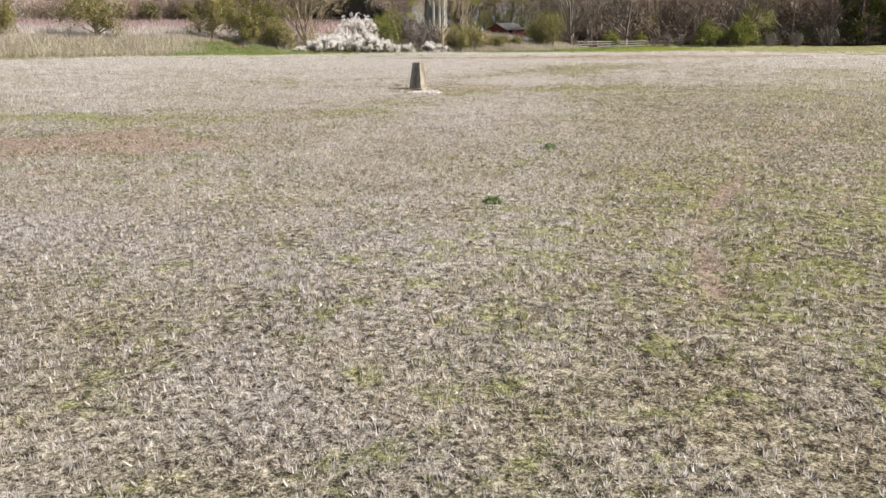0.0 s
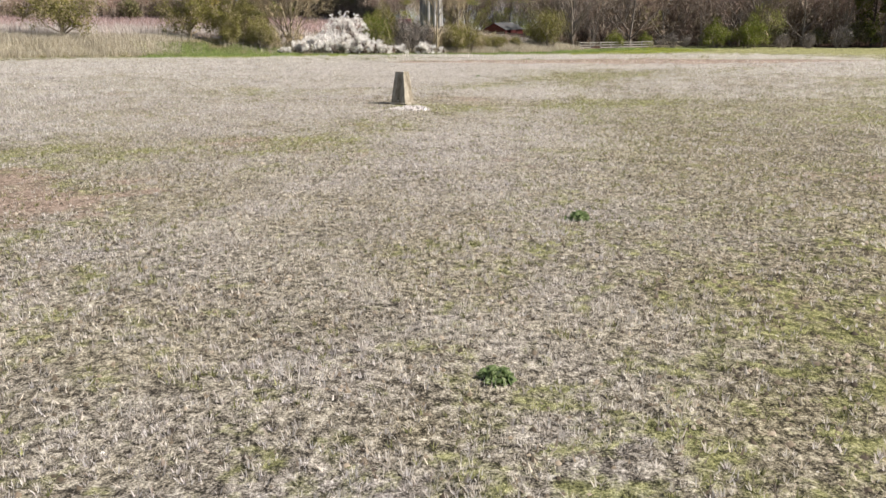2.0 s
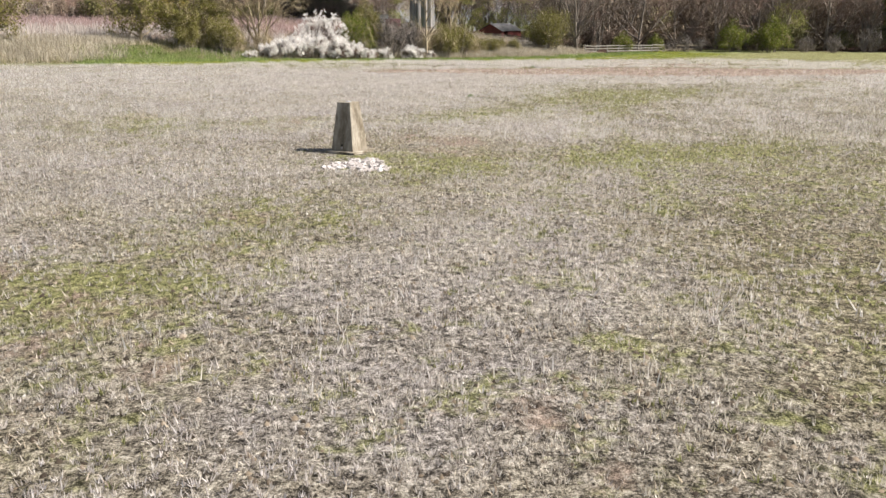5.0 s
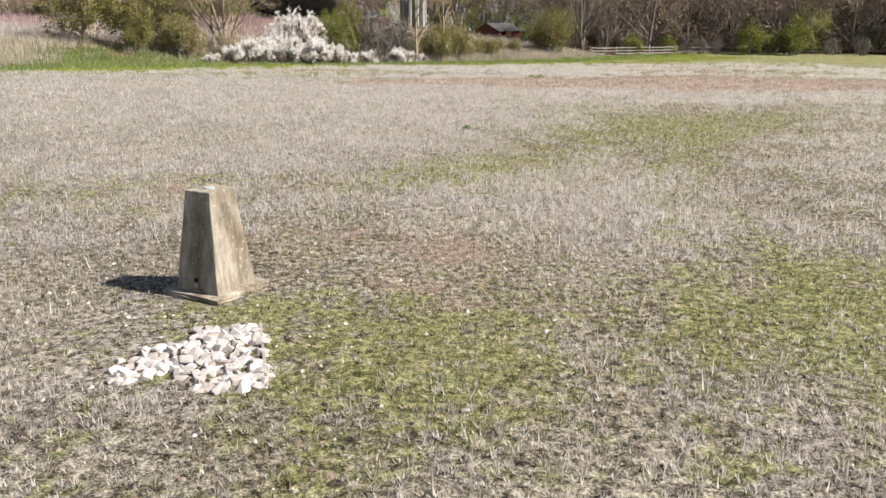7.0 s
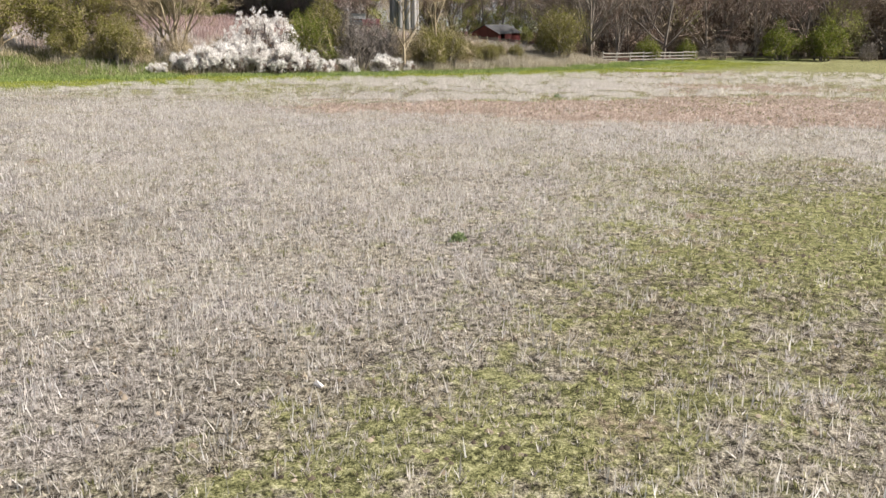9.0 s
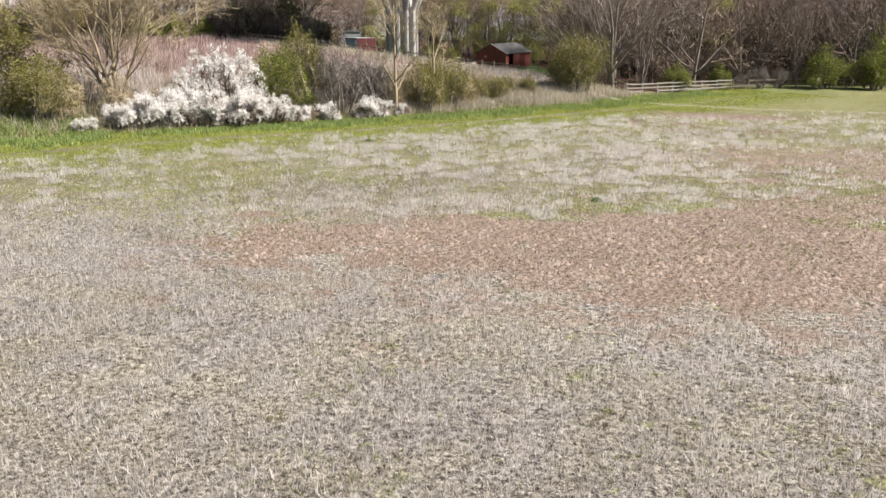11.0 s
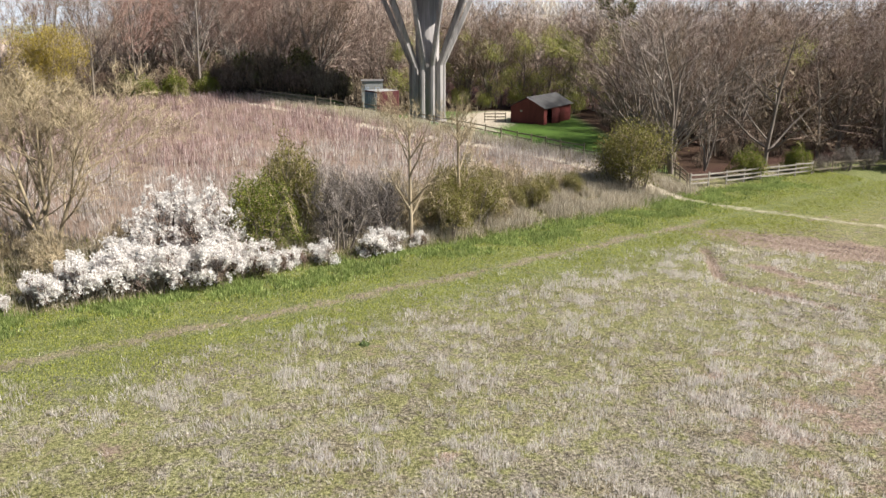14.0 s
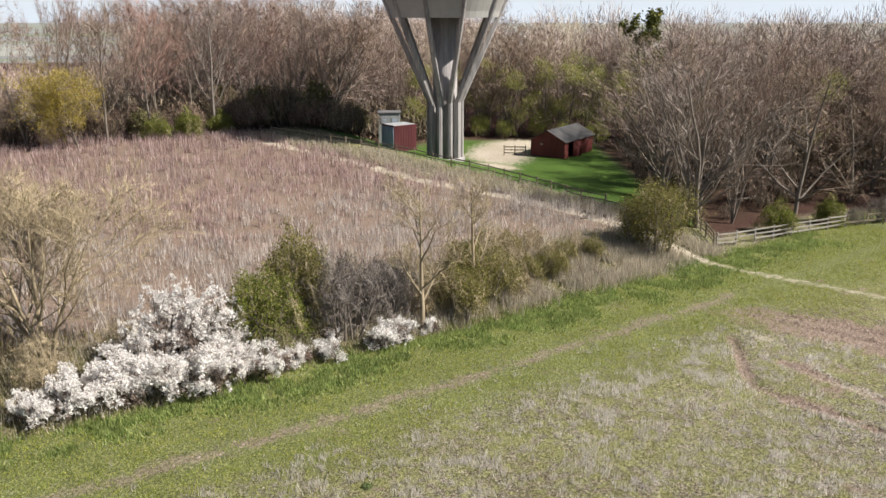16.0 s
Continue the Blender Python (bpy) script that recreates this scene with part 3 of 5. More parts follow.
def from_bm(name, bm, mat, bevel=0.0, smooth_shade=False):
    if bevel:
        bmesh.ops.bevel(bm, geom=list(bm.edges), offset=bevel, segments=2, affect="EDGES", profile=0.6)
    me = bpy.data.meshes.new(name)
    bm.to_mesh(me)
    bm.free()
    me.materials.append(mat)
    if smooth_shade:
        me.shade_smooth()
    return me


def box(bm, cx, cy, cz, sx, sy, sz, m=None):
    r = bmesh.ops.create_cube(bm, size=1.0)
    bmesh.ops.scale(bm, vec=(sx, sy, sz), verts=r["verts"])
    bmesh.ops.translate(bm, vec=(cx, cy, cz), verts=r["verts"])
    if m is not None:
        bmesh.ops.transform(bm, matrix=m, verts=r["verts"])
    return r["verts"]


def box_mesh(name, sx, sy, sz, mat, bevel=0.0, at=(0, 0, 0)):
    bm = bmesh.new()
    box(bm, *at, sx, sy, sz)
    return from_bm(name, bm, mat, bevel)


def empty(name, m, label, category, group="", kind=""):
    ob = new(name)
    ob.empty_display_size = 0.2
    ob.matrix_world = m
    return tagged(ob, label, category, group, kind)


# ---- the ground: one sheet to the horizon ----
def axis(lo, hi, step, reach):
    mid = np.arange(lo, hi + step / 2, step)
    grow = step * 1.22 ** np.arange(1, 48)
    up = np.cumsum(grow)
    up = up[up < reach]
    return np.concatenate([lo - up[::-1], mid, hi + up])


def build_ground():
    xs, ys = axis(-52, 52, 0.5, 4400), axis(-14, 152, 0.5, 4400)
    xs = np.unique(np.concatenate([xs, np.arange(-6.25, 26, 0.5)]))
    ys = np.unique(np.concatenate([ys, np.arange(-7.75, 36, 0.5), np.arange(83.25, 103, 0.5)]))
    gx, gy = np.meshgrid(xs, ys)
    gz = surface(gx, gy)
    nx, ny = len(xs), len(ys)
    co = np.stack([gx, gy, gz], -1).reshape(-1, 3).astype(np.float32)
    i = np.arange(nx * ny).reshape(ny, nx)
    quads = np.stack([i[:-1, :-1], i[:-1, 1:], i[1:, 1:], i[1:, :-1]], -1).reshape(-1, 4)
    me = bpy.data.meshes.new("ground")
    me.vertices.add(len(co))
    me.vertices.foreach_set("co", co.ravel())
    me.loops.add(quads.size)
    me.loops.foreach_set("vertex_index", quads.ravel().astype(np.int32))
    me.polygons.add(len(quads))
    me.polygons.foreach_set("loop_start", np.arange(0, quads.size, 4, dtype=np.int32))
    mids = co[quads].mean(1)
    away = np.hypot(mids[:, 0], mids[:, 1] - 60) > 420
    me.polygons.foreach_set("material_index", away.astype(np.int32))
    me.update(calc_edges=True)
    me.shade_smooth()
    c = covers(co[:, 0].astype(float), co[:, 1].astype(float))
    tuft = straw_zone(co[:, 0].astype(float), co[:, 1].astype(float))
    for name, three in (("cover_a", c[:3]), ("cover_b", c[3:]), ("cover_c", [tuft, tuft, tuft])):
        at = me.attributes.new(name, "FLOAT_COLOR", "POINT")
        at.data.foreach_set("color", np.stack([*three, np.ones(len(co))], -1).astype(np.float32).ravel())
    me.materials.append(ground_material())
    me.materials.append(far_material())
    return tagged(new("ground", me), "rough field of dry stubble, green turf and reddish soil", "ground", kind="structure")


build_ground()
rs = np.random.RandomState(7)


# ---- grass and litter ----
def scatter(n, x0, x1, y0, y1, keep):
    """Up to n points of a rectangle, each kept with the chance keep(x, y)."""
    x, y = rs.uniform(x0, x1, n), rs.uniform(y0, y1, n)
    k = rs.rand(n) < keep(x, y)
    return x[k], y[k]


def along_edge(n, u0, u1, s0, s1, keep):
    """Points along the field's edge, from s0 to s1 metres past it."""
    u, s = rs.uniform(u0, u1, n), rs.uniform(s0, s1, n)
    x, y = -17 + 0.696 * u - 0.717 * s, 78.5 + 0.717 * u + 0.696 * s
    k = rs.rand(n) < keep(x, y, s)
    return x[k], y[k]


def stems(x, y, tall, wide, lean, per=1, spread=0.0, sink=0.01, flat=False):
    """Tapered blades in tufts, as loose triangles."""
    x, y = np.repeat(x, per), np.repeat(y, per)
    tall = np.repeat(tall, per) if np.ndim(tall) else tall
    n = len(x)
    x, y = x + rs.normal(0, 1, n) * spread, y + rs.normal(0, 1, n) * spread
    h = tall * rs.uniform(0.55, 1.2, n)
    a, b = rs.uniform(0, 2 * math.pi, n), rs.uniform(0, 2 * math.pi, n)
    t = np.abs(rs.normal(0, lean, n)).clip(0, 1.5)
    if flat:
        t = rs.uniform(0.35, 1.35, n)
    z = surface(x, y) - sink
    w = wide * rs.uniform(0.6, 1.4, n) / 2
    left = np.stack([x - np.cos(a) * w, y - np.sin(a) * w, z], -1)
    right = np.stack([x + np.cos(a) * w, y + np.sin(a) * w, z], -1)
    tip = np.stack([x + np.cos(b) * np.sin(t) * h, y + np.sin(b) * np.sin(t) * h, z + np.cos(t) * h + sink], -1)
    return np.stack([left, right, tip], 1).reshape(-1, 3)


def tussocks(x, y, reach, wide, per):
    """Small domed tufts: blades that fan outwards from each point, as loose triangles."""
    reach = np.repeat(reach, per) if np.ndim(reach) else reach
    x, y = np.repeat(x, per), np.repeat(y, per)
    n = len(x)
    b = rs.uniform(0, 2 * math.pi, n)
    t = rs.uniform(0.1, 1.3, n)
    h = reach * rs.uniform(0.6, 1.25, n)
    x, y = x + np.cos(b) * 0.018 * rs.rand(n), y + np.sin(b) * 0.018 * rs.rand(n)
    a = b + math.pi / 2 + rs.normal(0, 0.5, n)
    z = surface(x, y) - 0.01
    w = wide * rs.uniform(0.6, 1.4, n) / 2
    left = np.stack([x - np.cos(a) * w, y - np.sin(a) * w, z], -1)
    right = np.stack([x + np.cos(a) * w, y + np.sin(a) * w, z], -1)
    tip = np.stack([x + np.cos(b) * np.sin(t) * h, y + np.sin(b) * np.sin(t) * h, z + 0.01 + np.cos(t) * h], -1)
    return np.stack([left, right, tip], 1).reshape(-1, 3)


def in_view(x, y):
    """Ground that the flight looks over."""
    return (np.abs(x - 5) < 13 + 0.62 * np.clip(y + 8, 0, 70)).astype(float)


def near_path(x, y):
    return (1 - smooth(np.abs(x - 6), 7, 20)) * (1 - 0.5 * smooth(y, 40, 75))


def straw_keep(x, y):
    g, s, p, m, l, w = covers(x, y)
    t = 0.12 + 0.88 * straw_zone(x, y)
    return np.clip(t * (1 - 0.7 * smooth(g, 0.2, 0.8)) * (1 - 0.92 * smooth(s, 0.2, 0.5)) * (1 - p), 0, 1) * in_view(x, y) * (edge(x, y) < -0.5) * (np.hypot(x - 2.95, y - 23.2) > 1.5)


def build_grass():
    def stuff(name, verts, mat, label, cat):
        tagged(new(name, tri_mesh(name, verts, mat)), label, cat, kind="stuff")

    x, y = scatter(44000, -18, 30, -9, 92, lambda x, y: straw_keep(x, y) * near_path(x, y))
    tall = 0.05 + 0.14 * straw_zone(x, y) ** 2 * rs.uniform(0.5, 1.3, len(x))
    v = [stems(x, y, tall, 0.0065, 0.7, 15, 0.045)]
    x, y = scatter(200000, -9, 22, -8, 48, lambda x, y: (1 - 0.4 * smooth(x, 7, 10.5)) * (1 - 0.92 * smooth(np.abs(x - 6.2), 5, 13)) * (1 - 0.7 * blob(x, y, 3.2, 24.6, 3.0, 2.6)) * (1 - 0.55 * smooth(y, 24, 48)) * (0.35 + 0.65 * smooth(fbm(x, y, 0.5, 57, 2) + 0.3 * (straw_zone(x, y) - 0.5), 0.38, 0.55)) * (1 - 0.7 * smooth(covers(x, y)[1], 0.3, 0.6)) * (1 - 0.6 * smooth(covers(x, y)[0], 0.3, 0.8)) * (np.hypot(x - 2.95, y - 23.2) > 1.4))
    v.append(tussocks(x, y, 0.034 + 0.046 * fbm(x, y, 0.4, 58, 2), 0.011, 8))
    stuff("dry_straw", np.concatenate(v), M_STRAW, "pale dry grass stems standing in tufts across the field", "dry grass")
    x, y = scatter(80000, -48, 52, 12, 100, lambda x, y: straw_keep(x, y) * (1 - 0.7 * near_path(x, y)) * 0.8 * (1 - 0.5 * smooth(x, 10, 18) * smooth(y, 60, 68)))
    v = [stems(x, y, 0.18, 0.014, 0.6, 9, 0.16)]
    x, y = scatter(26000, -16, 26, 26, 68, lambda x, y: straw_keep(x, y) * near_path(x, y))
    v.append(stems(x, y, 0.17, 0.009, 0.6, 11, 0.08))
    x, y = scatter(78000, -26, 34, 60, 101, lambda x, y: smooth(fbm(x, y, 0.7, 53, 2) + 0.08 * np.sin(edge(x, y) * 3.2 + 5 * fbm(x, y, 6, 56, 2)), 0.46, 0.66) * (0.3 + 0.7 * smooth(fbm(x, y, 5, 54, 2), 0.38, 0.58)) * (1 - smooth(edge(x, y) + 5 * (fbm(x, y, 1.6, 99, 2) - 0.5), -11.5, -6.5)) * (1 - smooth(covers(x, y)[1], 0.3, 0.6)) * (1 - smooth(y, 92, 100)) * (1 - 0.65 * smooth(x, 8, 17)))
    v.append(stems(x, y, 0.18 + 0.1 * smooth(y, 66, 78), 0.018, 0.55, 13, 0.09))
    stuff("bleached_straw", np.concatenate(v), M_BLEACHED, "greyish bleached grass stems across the far field", "dry grass")
    x, y = scatter(430000, -16, 28, -9, 70, lambda x, y: near_path(x, y) * (edge(x, y) < -1) * smooth(fbm(x, y, 0.22, 61, 2), 0.42, 0.58) * (1 - 0.6 * smooth(y, 30, 60)) * (np.hypot(x - 2.95, y - 23.0) > 1.1))
    stuff("field_litter", stems(x, y, 0.075, 0.018, 1.0, 1, flat=True), M_LITTER, "trampled dead stalks and leaves lying on the soil", "plant litter")
    x, y = scatter(200000, -30, 40, -9, 104, lambda x, y: smooth(covers(x, y)[0] + 3.0 * (fbm(x, y, 0.55, 65, 3) - 0.5), 0.3, 0.75) * (0.15 + 0.85 * near_path(x, y)) * in_view(x, y) * (edge(x, y) < -8) * (np.hypot(x - 2.69, y - 24.39) > 0.62) * (np.hypot(x - 3.2, y - 22.5) > 0.75))
    stuff("field_green", tussocks(x, y, 0.065, 0.014, 8), M_GREEN, "short green and yellowish turf between the dry stems", "grass")
    open_ground = lambda x, y: (covers(x, y)[2] < 0.25) * (covers(x, y)[4] < 0.3)
    x, y = along_edge(84000, -14, 62, -12, 0.5, lambda x, y, s: smooth(s + 3 * (fbm(x, y, 1.8, 67, 2) - 0.5), -12, -6) * (1 - 0.85 * np.exp(-((s + 5.2 + 0.8 * (fbm(x, y, 2.5, 8) - 0.5)) / 0.7) ** 2)) * open_ground(x, y) * (0.35 + 0.65 * fbm(x, y, 1.5, 69)))
    stuff("verge_grass", stems(x, y, 0.10, 0.022, 0.6, 4, 0.08), M_VERGE, "fresh green grass verge along the hedge", "grass")
    x, y = along_edge(46000, -16, 56, -4.6, 0.8, lambda x, y, s: np.exp(-((s + 0.9 + 3.0 * (fbm(x, y, 2.4, 72) - 0.5)) / 1.35) ** 2) * smooth(fbm(x, y, 0.8, 71, 3), 0.38, 0.58) * open_ground(x, y))
    x1, y1 = along_edge(13000, -15, 0, -0.8, 4.0, lambda x, y, s: open_ground(x, y) * smooth(fbm(x, y, 1.5, 73, 2), 0.35, 0.55))
    x, y = np.concatenate([x, x1]), np.concatenate([y, y1])
    stuff("verge_weeds", stems(x, y, 0.24, 0.055, 0.9, 6, 0.16), M_NETTLE, "rank green nettles and docks at the hedge foot", "weeds")
    x, y = scatter(30000, -75, 14, 60, 150, lambda x, y: covers(x, y)[3] * (0.25 + 0.75 * smooth(0.5 * fbm(x, y, 4, 81) + 0.5 * fbm(x, y, 1.4, 82, 2), 0.36, 0.56)))
    pale = rs.rand(len(x)) < 1 - smooth(edge(x, y) + 14 * (fbm(x, y, 8, 85) - 0.5), 15, 30)
    tall = 0.85 + 0.5 * (fbm(x, y, 5, 83) - 0.5) + 0.8 * (fbm(x, y, 1.4, 84, 2) - 0.5)
    stuff("meadow_stalks", stems(x[~pale], y[~pale], tall[~pale], 0.045, 0.2, 8, 0.2), M_MEADOW, "tall dead reddish-brown stalks filling the meadow", "dead weeds")
    stuff("meadow_grass", stems(x[pale], y[pale], tall[pale], 0.05, 0.32, 8, 0.2), M_MEADOW_PALE, "tall bleached dead grass behind the hedge", "dry grass")
    x, y = along_edge(26000, -75, 46, -0.5, 9, lambda x, y, s: smooth(s, -0.5, 1.2) * (1 - smooth(s, 6, 9)) * open_ground(x, y) * (smooth(fbm(x, y, 5, 91), 0.36, 0.5) + smooth(-x, 24, 29)).clip(0, 1) * (1 - 0.85 * smooth(-x, 15, 17) * (1 - smooth(-x, 26, 28.5))))
    x2, y2 = along_edge(52000, -75, 40, 0.0, 8.5, lambda x, y, s: open_ground(x, y) * (1 - smooth(s, 7, 8.5)) * (0.45 + 0.55 * smooth(fbm(x, y, 2, 93), 0.4, 0.6)))
    x3, y3 = along_edge(5000, 23, 38, 0.6, 6, lambda x, y, s: open_ground(x, y) * smooth(fbm(x, y, 1.2, 95, 2), 0.35, 0.55))
    x4, y4 = scatter(9000, -30, 9.4, 114, 137, lambda x, y: (y > 0.9 + np.interp(x, (-27.4, -15.4, -9.4, -2.4, 3.3, 8.4), (132.6, 127.2, 123.0, 120.0, 117.5, 114.7))) * (y < np.interp(x, (-28, -17.5, -7.8, 0.7, 9.6), (136, 133.3, 130.4, 125.2, 119.4)) - 0.2) * (0.3 + 0.7 * smooth(fbm(x, y, 1.6, 96, 2), 0.36, 0.56)))
    x, y = np.concatenate([x, x3, x4]), np.concatenate([y, y3, y4])
    x2, y2 = np.concatenate([x2, x4 + 0.2]), np.concatenate([y2, y4 + 0.1])
    stuff("bank_grass", stems(x2, y2, 0.30, 0.04, 0.6, 4, 0.14), M_BANK, "rough green and straw-coloured grass on the bank", "grass")
    stuff("bank_tussock", stems(x, y, 0.75, 0.035, 0.5, 8, 0.2), M_TUSSOCK, "bleached tussock grass on the bank", "dry grass")


build_grass()


def build_crumbs():
    """Pebbles and clods: squashed four-sided lumps."""
    def lumps(x, y, size):
        n = len(x)
        z = surface(x, y)
        r = size * rs.uniform(0.5, 1.5, n)
        a = rs.uniform(0, 2 * math.pi, n)
        ring = [np.stack([x + np.cos(a + k * 1.57) * r * rs.uniform(0.7, 1.2, n), y + np.sin(a + k * 1.57) * r * rs.uniform(0.7, 1.2, n), z - 0.01], -1) for k in range(4)]
        top = np.stack([x + rs.normal(0, 0.2, n) * r, y + rs.normal(0, 0.2, n) * r, z + r * rs.uniform(0.4, 0.9, n)], -1)
        co = np.stack([*ring, top], 1).reshape(-1, 3)
        b = np.arange(n)[:, None] * 5
        tri = np.concatenate([b + np.array([[0, 1, 4]]), b + np.array([[1, 2, 4]]), b + np.array([[2, 3, 4]]), b + np.array([[3, 0, 4]])])
        return co, tri

    def stuff(name, x, y, size, mat, label, cat):
        co, tri = lumps(x, y, size)
        me = bpy.data.meshes.new(name)
        me.vertices.add(len(co))
        me.vertices.foreach_set("co", co.astype(np.float32).ravel())
        me.loops.add(tri.size)
        me.loops.foreach_set("vertex_index", tri.astype(np.int32).ravel())
        me.polygons.add(len(tri))
        me.polygons.foreach_set("loop_start", np.arange(0, tri.size, 3, dtype=np.int32))
        me.update(calc_edges=True)
        me.materials.append(mat)
        tagged(new(name, me), label, cat, kind="stuff")

    def near_pillar(x, y):
        return np.exp(-(np.hypot(x - 2.2, y - 25) / 3.5) ** 2)

    x, y = scatter(40000, -14, 24, -9, 92, lambda x, y: (0.12 + 0.9 * near_pillar(x, y) + 0.15 * covers(x, y)[1]) * (edge(x, y) < -3) * (np.hypot(x - 2.69, y - 24.39) > 0.6) * near_path(x, y))
    rows = [(x, y)]
    for line in CHALK_LINES:
        for (ax, ay), (bx, by) in zip(line, line[1:]):
            n = int(math.hypot(bx - ax, by - ay) * 80)
            u = rs.rand(n)
            rows.append((ax + (bx - ax) * u + rs.normal(0, 0.12, n), ay + (by - ay) * u + rs.normal(0, 0.12, n)))
    x, y = np.concatenate([a for a, b in rows]), np.concatenate([b for a, b in rows])
    stuff("field_pebbles", x, y, np.where(y > 62, 0.027, np.where(near_pillar(x, y) > 0.2, 0.024, 0.018)), M_PEBBLE, "small pale flints strewn over the soil", "pebbles")
    # soil crumbs; their dark tones also stand in for shade between tufts
    x, y = scatter(70000, -8, 22, -6, 46, lambda x, y: (1 - smooth(np.abs(x - 8), 6, 13)) * (1 - 0.65 * smooth(y, 22, 46)) * smooth(fbm(x, y, 0.3, 77, 2) - 0.25 * (straw_zone(x, y) - 0.5), 0.36, 0.6) * (np.hypot(x - 2.69, y - 24.39) > 0.62) * (np.hypot(x - 3.2, y - 22.5) > 0.75))
    rows = [(x, y), scatter(22000, -20, 34, 46, 99, lambda x, y: (edge(x, y) < -9) * smooth(fbm(x, y, 1.2, 78, 2), 0.45, 0.65))]
    for tr in TRACKS:
        for (ax, ay), (bx, by) in zip(tr, tr[1:]):
            n = int(math.hypot(bx - ax, by - ay) * 45)
            u = rs.rand(n)
            rows.append((ax + (bx - ax) * u + rs.normal(0, 0.07, n), ay + (by - ay) * u + rs.normal(0, 0.07, n)))
    x, y = np.concatenate([a for a, b in rows]), np.concatenate([b for a, b in rows])
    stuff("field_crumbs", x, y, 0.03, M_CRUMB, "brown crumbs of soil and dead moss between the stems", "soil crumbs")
    x, y = scatter(75000, -10, 30, 50, 102, lambda x, y: smooth(covers(x, y)[1], 0.35, 0.7) * (1 - 0.5 * smooth(x, 16, 24)))
    rows = [(x, y)]
    for tr in TRACKS:
        for (ax, ay), (bx, by) in zip(tr, tr[1:]):
            d = math.hypot(bx - ax, by - ay)
            n = int(d * 26)
            u, side = rs.rand(n), np.where(rs.rand(n) < 0.5, 0.24, -0.24) + rs.normal(0, 0.06, n)
            rows.append((ax + (bx - ax) * u - (by - ay) / d * side, ay + (by - ay) * u + (bx - ax) / d * side))
    for mx, my in ((19.8, 106.8), (20.6, 104.4), (21.9, 105.4), (23.5, 104.7), (25.5, 105.7), (28.4, 103.0), (18.6, 92.0), (31, 104.6)):
        rows.append((mx + rs.normal(0, 0.16, 40), my + rs.normal(0, 0.13, 40)))
    x, y = np.concatenate([a for a, b in rows]), np.concatenate([b for a, b in rows])
    stuff("soil_clods", x, y, 0.055, M_CLOD, "crumbly reddish-brown clods of turned soil", "soil clods")


build_crumbs()


